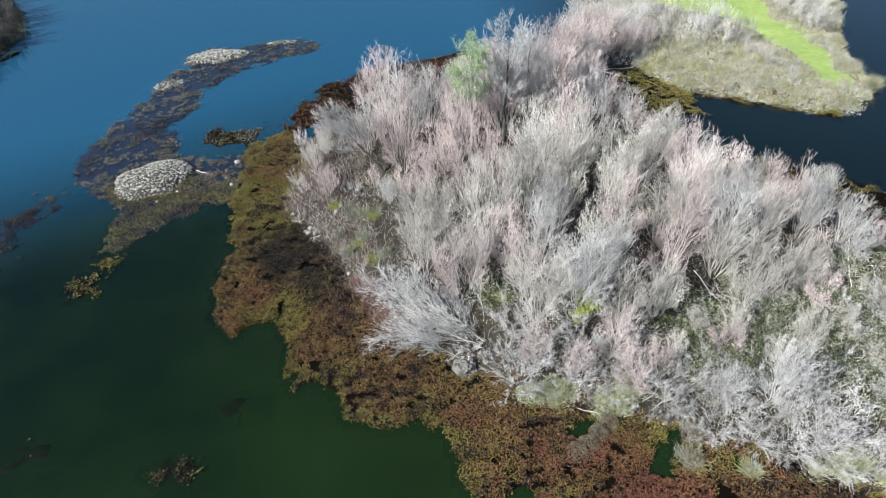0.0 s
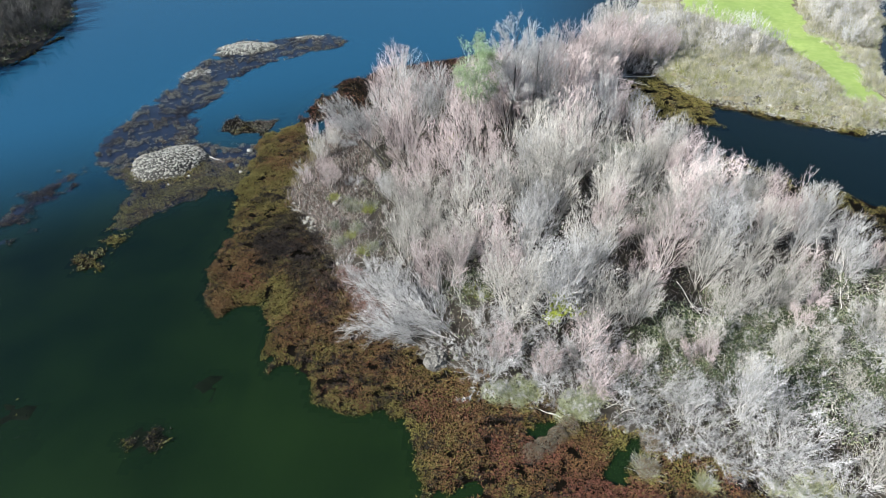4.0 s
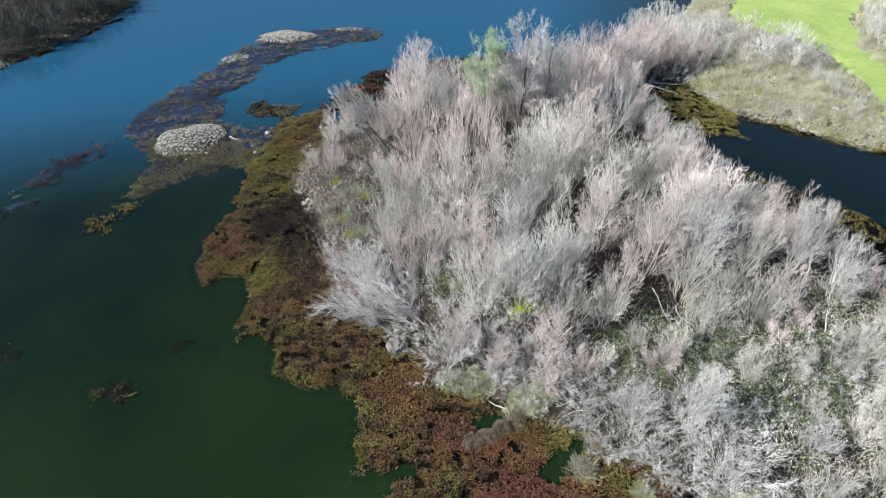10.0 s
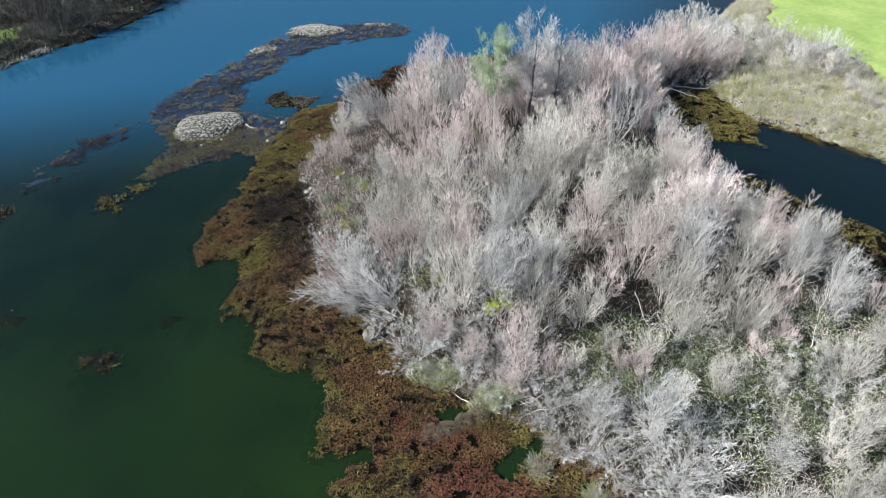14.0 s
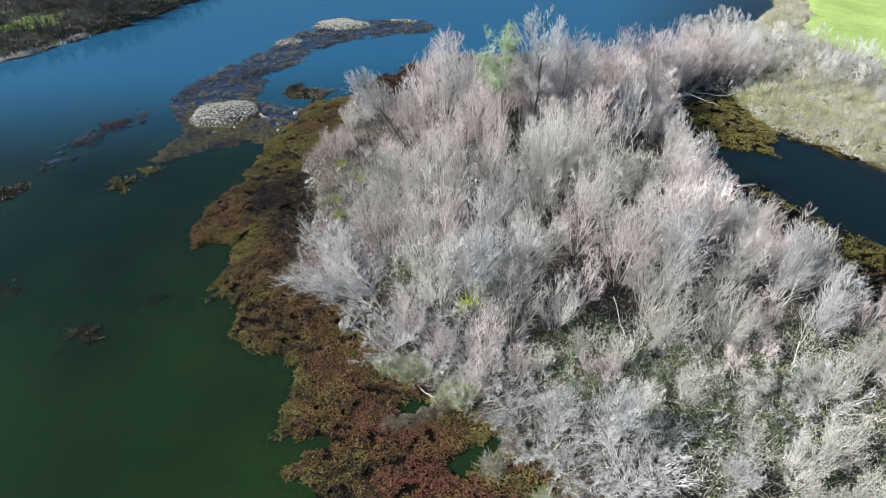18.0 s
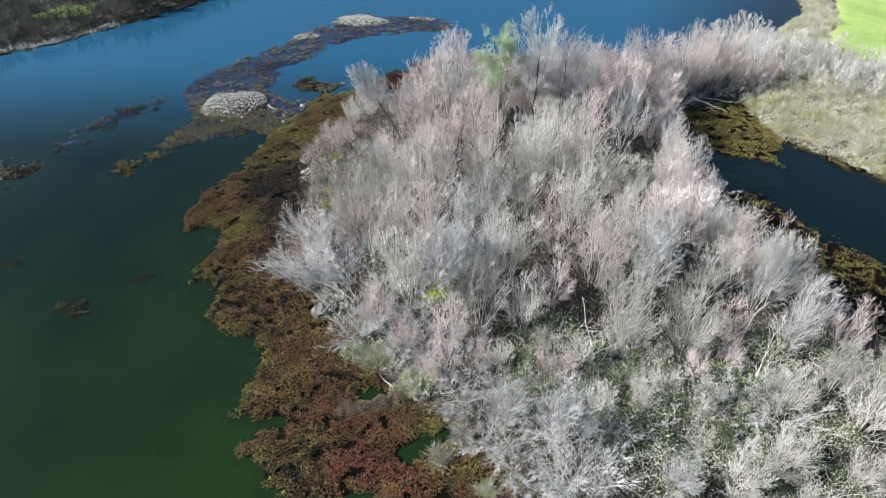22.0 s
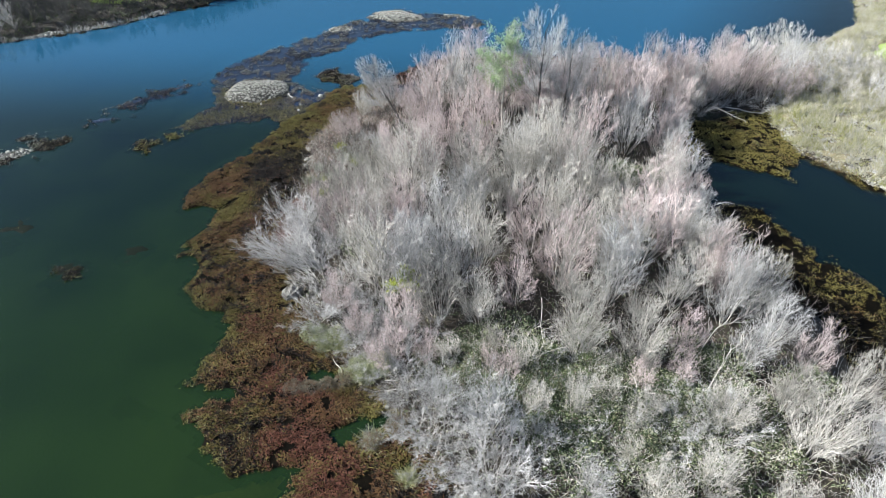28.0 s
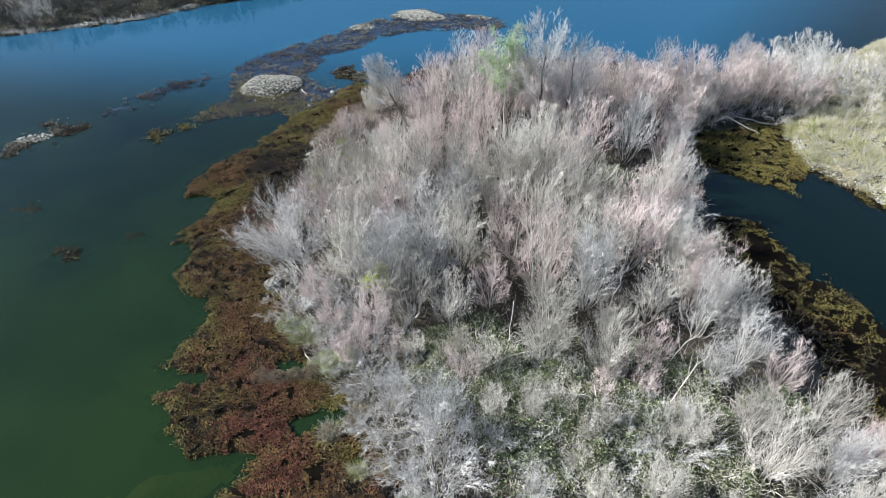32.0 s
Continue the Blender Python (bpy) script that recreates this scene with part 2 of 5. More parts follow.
def scatter(poly, n, margin=0.0, rng=RNG, ragged=0.5):
    """About n random places within a plan."""
    p = np.array(poly)
    lo, hi = p.min(0), p.max(0)
    q = rng.uniform(lo, hi, (n * 4, 2))
    q = q[inside(q[:, 0], q[:, 1], poly) + ragged * vnoise(q[:, 0], q[:, 1], 2.0, 3) > margin]
    return q[:n]


def basis(D):
    D = D / np.linalg.norm(D, axis=1, keepdims=True)
    ref = np.where(np.abs(D[:, 2:3]) > 0.9, np.array([[1.0, 0, 0]]), np.array([[0, 0, 1.0]]))
    U = np.cross(D, ref)
    U /= np.linalg.norm(U, axis=1, keepdims=True)
    return D, U, np.cross(D, U)


class Soup:
    """Collects triangles for one mesh."""

    def __init__(self):
        self.V, self.F, self.I, self.n = [], [], [], 0

    def add(self, V, F, mat=0):
        self.V.append(np.asarray(V, float))
        self.F.append(np.asarray(F) + self.n)
        self.I.append(np.full(len(F), mat) if np.isscalar(mat) else np.asarray(mat))
        self.n += len(V)

    def mesh(self, name, mats, smooth=False):
        return mesh_of(name, np.concatenate(self.V), np.concatenate(self.F), mats, np.concatenate(self.I), smooth)

    def tubes(self, P, R, sides=3, mat=0):
        """Tapered limbs: P (n, k, 3) points along each, R (n, k) radii; the last point is a tip."""
        n, k, _ = P.shape
        D, U, W = basis(P[:, -1] - P[:, 0] + 1e-9)
        ang = np.arange(sides) * 2 * np.pi / sides
        ring = U[:, None, None] * np.cos(ang)[None, None, :, None] + W[:, None, None] * np.sin(ang)[None, None, :, None]
        V = P[:, :-1, None] + ring * R[:, :-1, None, None]
        V = np.concatenate([V.reshape(n, (k - 1) * sides, 3), P[:, -1:]], 1)
        F = []
        for j in range(k - 2):
            for s in range(sides):
                a, b = j * sides + s, j * sides + (s + 1) % sides
                F += [(a, b, b + sides), (a, b + sides, a + sides)]
        tip = (k - 1) * sides
        for s in range(sides):
            F.append(((k - 2) * sides + s, (k - 2) * sides + (s + 1) % sides, tip))
        m = V.shape[1]
        F = (np.array(F)[None] + (np.arange(n) * m)[:, None, None]).reshape(-1, 3)
        self.add(V.reshape(-1, 3), F, mat if np.isscalar(mat) else np.repeat(mat, len(F) // n))

    def leaves(self, P, size, rng, mat=0, tilt=0.8, slim=0.5):
        """Folded leaf blades, two triangles each, at P (n, 3)."""
        n = len(P)
        az = rng.uniform(0, 2 * np.pi, n)
        el = rng.uniform(-0.2, tilt, n)
        D = np.stack([np.cos(az) * np.cos(el), np.sin(az) * np.cos(el), np.sin(el)], 1)
        D, U, W = basis(D)
        W = W * np.sign(W[:, 2:3] + 1e-9)
        s = np.broadcast_to(size, (n,))[:, None] * rng.uniform(0.6, 1.3, (n, 1))
        fold = W * s * rng.uniform(-0.05, 0.25, (n, 1))
        V = np.stack([P, P + D * s * 0.5 + U * s * slim * 0.5 + fold, P + D * s, P + D * s * 0.5 - U * s * slim * 0.5 + fold], 1)
        F = (np.array([[0, 1, 2], [0, 2, 3]])[None] + (np.arange(n) * 4)[:, None, None]).reshape(-1, 3)
        self.add(V.reshape(-1, 3), F, mat if np.isscalar(mat) else np.repeat(mat, 2))


# ---- the plan ----
WOOD = [(-14.0, 60.6), (-14.8, 53.8), (-15.6, 47.2), (-12.6, 42.9), (-10.6, 38.8), (-9.5, 35), (-6.5, 31.5), (-2.4, 28), (1.4, 26.2), (3.8, 24.6),
        (9.1, 23.4), (13.1, 21), (16.3, 19.5), (20, 17.5), (26, 14), (35, 13), (43, 19), (43, 29), (37.5, 37), (34, 39.5), (31.5, 44), (26, 48),
        (22, 54), (19.4, 59), (17.2, 64), (16.0, 69), (18.5, 74.6)]
SPIT = [(23.2, 75.6), (25.4, 71.6), (27.6, 67.8), (31.9, 65.4), (36.8, 62.4), (40.3, 60.6), (43.5, 61), (48.5, 65.7), (50.4, 74.9), (55.4, 85.8), (61, 95.2), (72, 125),
        (95, 165), (60, 190), (36, 160), (29.5, 128), (30.5, 112), (26.5, 100.5), (21.5, 97.5), (14, 86), (7, 80), (0, 75), (-6, 71.5), (-10, 68), (-13, 64.5)]
LAND = WOOD + SPIT
BANK = [(-77, 44), (-71.5, 52.3), (-66, 61), (-64, 70), (-61, 80), (-60.3, 90), (-62, 97), (-65, 104), (-73, 115.5), (-90, 132), (-150, 165), (-400, 200), (-400, -60), (-130, -10)]
SHORE_MAT = [(-17.5, 62.5), (-20.9, 59.5), (-20.5, 50.1), (-19.0, 43.1), (-18.9, 36.4), (-17.0, 32), (-14.4, 33.2), (-12.9, 30.4), (-12.0, 27), (-10, 27.3), (-7.6, 24.4),
             (-5.1, 23.9), (-2.7, 23.8), (-1.9, 22.9), (-1.3, 18.5), (1.3, 19.3), (0, 16.4), (1.6, 16.7), (3.2, 14.6), (5.6, 15.6), (7.6, 17.4), (9.4, 18.2), (8.6, 16.2),
             (9, 13.5), (14, 11), (26, 10), (28, 15), (20, 19), (13.5, 22.5), (6, 25.5), (0, 28.5), (-5, 33), (-9, 39), (-12, 46), (-13, 55)]
POOLS = [[(8.4, 19.9), (8.8, 21.5), (10.4, 22.6), (11.2, 22), (10.3, 20.2), (9.5, 19.4)], [(3.6, 22.3), (5.9, 23.6), (7.2, 23.2), (5.4, 21.9)], [(12.4, 21.4), (13.2, 19.4), (14.3, 19.2), (13.6, 21.2)]]
BAR_MAT = [(-15.9, 87.9), (-19.6, 91.1), (-24.3, 90.0), (-26.2, 88.2), (-31.7, 88.2), (-33.8, 84.7), (-34.9, 79.5), (-35.8, 75.3), (-36.4, 68.8), (-37.4, 64.6), (-37.9, 60.6), (-38.1, 57.2), (-37.2, 54.6),
           (-34.3, 52.0), (-32.0, 50.4), (-30.9, 47.8), (-29.6, 44.8), (-29.5, 42.4), (-28.2, 42.4), (-26.6, 44.8), (-24.3, 46.8), (-22.8, 48.6), (-20.2, 49.0), (-20.4, 52.4), (-21.4, 57.5),
           (-24.4, 57.2), (-27.2, 57.7), (-29.0, 61.5), (-29.7, 65.6), (-28.8, 71.6), (-27.6, 77.5), (-24.0, 81.1), (-18.5, 84.8)]
INLET_MAT = [(-26.2, 62.3), (-25.3, 63.6), (-23.1, 62.1), (-20.2, 64.4), (-19.6, 63.0), (-21.5, 59.5), (-24.2, 59.4), (-25.9, 60.3)]
CLUMP_MAT = [(-29.9, 36.8), (-30.3, 38.6), (-29.4, 42), (-27.6, 42), (-27.5, 39), (-27.8, 36.6)]
LILY_MAT = [(-19.6, 21.2), (-19.6, 22.1), (-18.6, 22.7), (-16.8, 22.1), (-16.6, 21.0), (-17.8, 20.2)]
DROWNED = [[(-16.9, 25.3), (-16.2, 26.5), (-14.9, 26.2), (-15.4, 25.2)], [(-27.6, 22.2), (-27.6, 24.0), (-25.4, 24.2), (-25.2, 22.4)], [(-27.2, 20.4), (-26.6, 21.9), (-25.0, 21.6), (-25.4, 20.2)], [(-3.0, 15.2), (-2.8, 16.1), (-1.6, 16.0), (-1.7, 15.1)]]
ROCK_MAT = [(-41.2, 28), (-42.1, 32.4), (-41.2, 34.9), (-37.2, 35.3), (-36.2, 33.7), (-35.8, 30.5), (-37.9, 27)]
NECK_MAT = [(16, 66.5), (18.5, 70.8), (20.4, 73.4), (24.1, 75.8), (25.9, 71.7), (27.9, 68.8), (31.4, 66.8), (35.4, 64.6), (41, 60.8), (41, 59.4), (34.6, 62.9), (31.3, 64.9), (27.9, 66.4), (27.2, 65.3), (27.4, 62), (24.8, 62.1), (21.6, 62.6), (19.5, 62)]
NORTH_MAT = [(-17.5, 61), (-18, 66), (-15, 74), (-10, 77.5), (-3, 80.5), (2, 83), (8, 84), (4, 77), (-5, 71), (-12, 66)]
EAST_MAT = [(19.5, 60), (22, 54), (26, 56.2), (27.4, 53.2), (29.8, 51.6), (33.1, 49.6), (37, 46.5), (40, 41), (42, 35), (40, 32), (34, 38), (30, 43.5), (25, 47.5), (21, 53)]
SUNK_BAR = [(-40.0, 38.5), (-40.0, 44.6), (-39.1, 49), (-38.0, 52.4), (-36.3, 52.8), (-35.9, 51), (-36.9, 47.5), (-37.6, 43), (-37.7, 38.5)]


def ground_height(x, y):
    wob = 0.7 * vnoise(x, y, 5.0, 1) + 0.3 * vnoise(x, y, 1.6, 2)
    land = np.maximum(inside(x, y, LAND), inside(x, y, BANK)) + wob
    north = y - 210 + 14 * vnoise(x, y, 60, 5)
    land = np.maximum(land, north * 0.6)
    land = np.maximum(land, np.maximum(np.abs(x) - 330, -y - 140) * 0.4)
    z = np.where(land > 0, 0.9 * (1 - np.exp(-np.maximum(land, 0) / 1.6)), -2.4 * (1 - np.exp(np.minimum(land, 0) / 5.0)))
    z = z + np.where(land > 0.5, 0.18 * vnoise(x, y, 3.0, 8) + 0.07 * vnoise(x, y, 0.9, 9), 0)
    for poly, top in ((SHORE_MAT, -0.22), (BAR_MAT, -0.22), (EAST_MAT, -0.25), (NECK_MAT, -0.25), (NORTH_MAT, -0.25), (INLET_MAT, -0.3), (CLUMP_MAT, -0.3), (ROCK_MAT, -0.12), (LILY_MAT, -0.6)):
        d = inside(x, y, poly) + wob
        shelf = top + np.minimum(d, 0) * 0.35 + 0.06 * vnoise(x, y, 1.1, 4)
        z = np.where(land < 0, np.maximum(z, shelf), z)
    for poly in POOLS:
        d = inside(x, y, poly)
        z = np.where(d > -0.6, np.minimum(z, -0.15 - d * 0.5), z)
    return z


def axis_steps(lo, hi, step, far):
    mid = list(np.arange(lo, hi + step, step))
    up, s = [hi + step], step
    while up[-1] < far:
        s *= 1.3
        up.append(up[-1] + s)
    down, s = [lo - step], step
    while down[-1] > -far:
        s *= 1.3
        down.append(down[-1] - s)
    return np.array(down[::-1] + mid + up)


def grid_faces(nx, ny):
    a = (np.arange(ny - 1)[:, None] * nx + np.arange(nx - 1)[None]).ravel()
    return np.stack([a, a + 1, a + 1 + nx, a + nx], 1)


gx, gy = axis_steps(-80, 75, 0.75, 3500), axis_steps(6, 132, 0.75, 3500)
X, Y = np.meshgrid(gx, gy)
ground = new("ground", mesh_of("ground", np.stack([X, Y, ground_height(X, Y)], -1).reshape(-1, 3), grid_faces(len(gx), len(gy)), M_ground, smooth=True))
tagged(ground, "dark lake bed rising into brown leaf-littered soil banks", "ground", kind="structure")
wx = axis_steps(-80, 75, 5, 3500)
X, Y = np.meshgrid(wx, wx)
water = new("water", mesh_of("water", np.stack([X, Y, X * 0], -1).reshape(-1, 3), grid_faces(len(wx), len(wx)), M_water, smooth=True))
tagged(water, "still dark green lake water mirroring blue sky, tinted sky-blue northward", "water", kind="structure")


def floor_z(x, y):
    return float(ground_height(np.array([x]), np.array([y]))[0])


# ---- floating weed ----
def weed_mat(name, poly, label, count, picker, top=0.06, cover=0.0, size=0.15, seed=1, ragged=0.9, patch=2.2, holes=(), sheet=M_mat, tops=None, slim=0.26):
    """A raft of floating weed: a dark sheet with a torn edge, and its leaves."""
    rng = np.random.default_rng(seed)
    thing = tagged(new(name), label, "floating weed")
    p = np.array(poly)
    lo, hi = p.min(0) - 1.5, p.max(0) + 1.5
    step = 0.35
    xs, ys = np.arange(lo[0], hi[0], step), np.arange(lo[1], hi[1], step)
    X, Y = np.meshgrid(xs, ys)

    def edge(x, y):
        d = inside(x, y, poly) + ragged * (0.6 * vnoise(x, y, 1.9, seed) + 0.45 * vnoise(x, y, 0.7, seed + 1))
        bare = cover(x, y) if callable(cover) else cover
        d = np.minimum(d, d * 0.3 + (vnoise(x, y, patch, seed + 2) + 0.5 * vnoise(x, y, patch / 3, seed + 3) - bare) * 1.4)
        for hole in holes:
            d = np.minimum(d, -inside(x, y, hole) + 0.5 * vnoise(x, y, 1.1, seed) + 0.3 * vnoise(x, y, 0.45, seed))
        return d

    def relief(x, y, d):
        lump = 0.4 + 0.75 * vnoise(x, y, 0.6, seed + 4) + 0.5 * vnoise(x, y, 1.6, seed + 6)
        return np.clip(d * 0.35, -0.14, top) + np.clip(d, 0, 1) * 3.2 * top * np.clip(lump, 0, 1.3) * 0.7

    d = edge(X, Y)
    Z = relief(X, Y, d)
    F = grid_faces(len(xs), len(ys))
    keep = (d.ravel()[F] > -0.35).any(1)
    F = F[keep]
    used, inv = np.unique(F, return_inverse=True)
    V = np.stack([X, Y, Z], -1).reshape(-1, 3)[used]
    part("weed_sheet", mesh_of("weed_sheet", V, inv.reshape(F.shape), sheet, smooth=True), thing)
    q = rng.uniform(lo, hi, (int(count * 4), 2))
    dq = edge(q[:, 0], q[:, 1])
    keep = dq > rng.uniform(-0.25, 0.15, len(q))
    if tops is not None:
        keep &= 0.8 * vnoise(q[:, 0], q[:, 1], 1.0, seed + 8) + 0.9 * vnoise(q[:, 0], q[:, 1], 0.42, seed + 9) > tops(q[:, 0], q[:, 1])
    q, dq = q[keep][:count], dq[keep][:count]
    P = np.repeat(np.column_stack([q, np.maximum(relief(q[:, 0], q[:, 1], dq), -0.02) + 0.015]), 2, 0)
    P[:, :2] += rng.normal(0, 0.05, (len(P), 2))
    P[:, 2] += rng.uniform(0, 0.09, len(P))
    s = Soup()
    s.leaves(P, size, rng, picker(P[:, 0], P[:, 1], np.repeat(dq, 2), rng), tilt=1.0, slim=slim)
    part("leaves", s.mesh("leaves", [M_olive, M_brown, M_red, M_dark, M_paleleaf, M_barleaf]), thing, kind="stuff")
    return thing


def choose(weights, rng, at=None):
    """Which of the colours each leaf takes: by weight, and in patches where places are given."""
    w = np.maximum(np.stack(weights, 1), 0)
    if at is not None:
        for k in range(w.shape[1]):
            w[:, k] *= np.exp(1.5 * vnoise(at[0], at[1], 3.4, 80 + k) + 1.1 * vnoise(at[0], at[1], 0.9, 90 + k))
        w = w ** 1.25
    c = np.cumsum(w / w.sum(1, keepdims=True), 1)
    return (rng.uniform(0, 1, (len(w), 1)) > c).sum(1).clip(0, w.shape[1] - 1)


def shore_colours(x, y, d, rng):
    n1, n2 = vnoise(x, y, 3.5, 21), vnoise(x, y, 2.0, 22)
    rim = np.exp(-np.maximum(d, 0) / 0.35)
    north = np.clip((y - 39 + 2 * n1) / 4, 0, 1)
    south = np.clip((29 - y + 2 * n1) / 4, 0, 1)
    mid = 1 - np.maximum(north, south)
    dark = 6.5 * np.clip(1.6 - np.hypot((x + 12.6) / 2.6, (y - 40.5) / 4.0), 0, 1) + 3.0 * np.clip(1.5 - np.hypot((x + 9.6) / 2.0, (y - 35.2) / 2.6), 0, 1) + np.clip(n2 - 0.35, 0, 1)
    red = sum(np.clip(1.5 - np.hypot((x - a) / r, (y - c) / (0.7 * r)), 0, 1) for a, c, r in ((-0.5, 24.2, 1.6), (3.4, 21.6, 2.2), (-15.8, 35.4, 1.3), (8.5, 17.5, 2.4), (1.0, 19.5, 1.6)))
    gold = np.clip(1.4 - np.hypot((x + 14.5) / 3.0, (y - 33.6) / 2.2), 0, 1)
    # fine noise in the dark weight paints shaded gaps between leaf clusters
    return choose([2.6 * north + 0.75 * mid + 0.58 * south + 1.5 * rim + 5.0 * gold, 0.75 * north + 1.1 * mid + 0.8 * south + 1.4 * gold,
                   0.05 * north + 0.16 * mid + 0.30 * south + 6.0 * red, 2.2 * dark + 0.18 + 3.0 * np.clip(vnoise(x, y, 0.34, 23) + 0.45 * vnoise(x, y, 1.3, 24) - 0.15, 0, 1), 0.012 + 0.10 * rim * south + 0 * x], rng, (x, y))


def bar_colours(x, y, d, rng):
    apron = np.clip((56 - y) / 6, 0, 1) * (x > -33)
    return choose([0.04 + 1.3 * apron, 0.03 + 0.3 * apron, 0 * x, 0.35 - 0.1 * apron, 0.01 + 0 * x, 0.7 - 0.6 * apron], rng, (x, y))


def green_colours(x, y, d, rng):
    return choose([2.4 + 0 * x, 0.22 + 0 * x, 0.02 + 0 * x, 0.5 + 0.5 * vnoise(x, y, 2, 31), 0.10 + 0 * x], rng, (x, y))


def lily_colours(x, y, d, rng):
    return choose([0.8 + 0 * x, 0.05 + 0 * x, 0 * x, 1.2 + 0 * x, 0.15 + 0 * x], rng, (x, y))


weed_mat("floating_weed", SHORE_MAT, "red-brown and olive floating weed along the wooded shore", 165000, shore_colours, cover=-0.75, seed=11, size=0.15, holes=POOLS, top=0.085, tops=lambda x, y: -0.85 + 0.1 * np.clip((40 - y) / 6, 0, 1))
weed_mat("floating_weed", BAR_MAT, "olive and dark purple weed over a sunken gravel bar", 38000, bar_colours, top=0.02, cover=lambda x, y: -0.42 - 0.45 * np.clip((53.5 - y) / 3, 0, 1) * (x > -31), seed=23, patch=2.4, size=0.14,
         sheet=M_sunk, tops=lambda x, y: 0.12 - 1.1 * np.clip((55 - y) / 4, 0, 1))
weed_mat("floating_weed", INLET_MAT, "small torn raft of olive weed in the bay", 700, bar_colours, top=0.03, cover=-0.3, seed=31, size=0.2)
weed_mat("floating_weed", CLUMP_MAT, "small dark olive weed clump in open water", 900, green_colours, top=0.03, cover=-0.15, seed=41, patch=1.0, size=0.2)
weed_mat("floating_weed", LILY_MAT, "round dark submerged weed clump just breaking the surface", 1500, lily_colours, top=0.006, cover=-0.15, seed=51, patch=0.9, sheet=M_deep, tops=lambda x, y: -0.1 + 0 * x)
for i, poly in enumerate(DROWNED):
    weed_mat("floating_weed", poly, "dark drowned weed patch just under the surface", 40, lily_colours, top=0.004, cover=-0.3, seed=55 + i, patch=0.9, ragged=1.2, sheet=M_deep, tops=lambda x, y: 0.6 + 0 * x)
weed_mat("floating_weed", ROCK_MAT, "pale weed and stones just breaking the surface", 900, bar_colours, top=0.02, cover=0.1, seed=61, patch=1.5, size=0.2)
def sunk_colours(x, y, d, rng):
    return choose([0.05 + 0 * x, 0.15 + 0 * x, 0 * x, 1.6 + 0 * x, 0 * x, 0.45 + 0 * x], rng, (x, y))


weed_mat("floating_weed", SUNK_BAR, "pinkish-grey silted weed along a drowned bar", 3200, sunk_colours, top=0.006, cover=-0.15, seed=111, patch=1.1, ragged=1.8, size=0.16, sheet=M_sunk, tops=lambda x, y: -0.15 + 0 * x)
weed_mat("floating_weed", NECK_MAT, "olive-green floating weed in the sheltered channel", 12000, green_colours, cover=-0.45, seed=71, size=0.2, tops=lambda x, y: -0.5 + 0 * x)
def north_colours(x, y, d, rng):
    return choose([0.12 + 0 * x, 0.5 + 0 * x, 0.5 + 0 * x, 1.6 + 0.8 * vnoise(x, y, 2.5, 33), 0.02 + 0 * x], rng, (x, y))


weed_mat("floating_weed", NORTH_MAT, "dark red-brown weed along the far shore of the islet", 4500, north_colours, cover=-0.5, seed=91, size=0.22)
# many dark leaves mixed in to stand for the trees' cast shade
def east_shade_colours(x, y, d, rng):
    return choose([1.6 + 0 * x, 0.3 + 0 * x, 0.02 + 0 * x, 1.4 + 0.6 * vnoise(x, y, 2, 31), 0.05 + 0 * x], rng, (x, y))


weed_mat("floating_weed", EAST_MAT, "olive-green floating weed with dark leaves for the trees' shade", 16000, east_shade_colours, cover=-0.4, seed=81, tops=lambda x, y: -0.15 + 0 * x)


# ---- bare trees ----
def sweep(P, D, L, up, k, rng, wild=0.05):
    """Curved limbs from P along D, of length L, bending by `up` towards the sky: points (n, k, 3)."""
    s = np.linspace(0, 1, k)[None, :, None]
    bend = np.zeros_like(D)
    bend[:, 2] = 1
    pts = P[:, None] + D[:, None] * L[:, None, None] * s + bend[:, None] * (up * L)[:, None, None] * s ** 2
    pts[:, 1:] += rng.normal(0, 1, (len(P), k - 1, 3)) * (wild * L)[:, None, None]
    return pts


def sprout(pts, per, lo, hi, angle, ratio, L, rng):
    """Places, directions and lengths of `per` side shoots on each limb."""
    n, k, _ = pts.shape
    s = rng.uniform(lo, hi, (n, per))
    f = s * (k - 1)
    i = np.minimum(f.astype(int), k - 2)
    row = np.arange(n)[:, None]
    a, b = pts[row, i], pts[row, i + 1]
    P = (a + (b - a) * (f - i)[..., None]).reshape(-1, 3)
    T, U, W = basis((b - a).reshape(-1, 3))
    az = rng.uniform(0, 2 * np.pi, (len(P), 1))
    an = np.radians(rng.uniform(angle[0], angle[1], (len(P), 1)))
    D = T * np.cos(an) + (U * np.cos(az) + W * np.sin(az)) * np.sin(an)
    Lc = np.repeat(L, per) * ratio * (1.08 - 0.38 * s.ravel()) * rng.uniform(0.6, 1.3, len(P))
    return P, D, Lc


def dome_value(P, H, dome):
    """Below 1 within the rounded outline of a crown: dome is its centre's height, radius and half height, as shares of H."""
    cz, rx, rz = (v * H for v in dome)
    return np.sqrt((P[..., 0] ** 2 + P[..., 1] ** 2) / rx ** 2 + np.where(P[..., 2] > cz, (P[..., 2] - cz) / rz, 0.45 * (P[..., 2] - cz) / max(cz, 0.1)) ** 2)


def trimmed(P, D, L, up, H, dome, rng):
    """Shoots cut back to the crown's outline; those that start outside it are left out."""
    if dome is None:
        return P, D, L
    a, e = dome_value(P, H, dome), dome_value(P + (D + np.array([0, 0, up])) * L[:, None], H, dome)
    lim = rng.uniform(0.84, 1.0, len(P))
    keep = a < lim
    f = np.where(e > lim, (lim - a) / np.maximum(e - a, 1e-6), 1.0)
    return P[keep], D[keep], L[keep] * np.clip(f[keep], 0.12, 1)


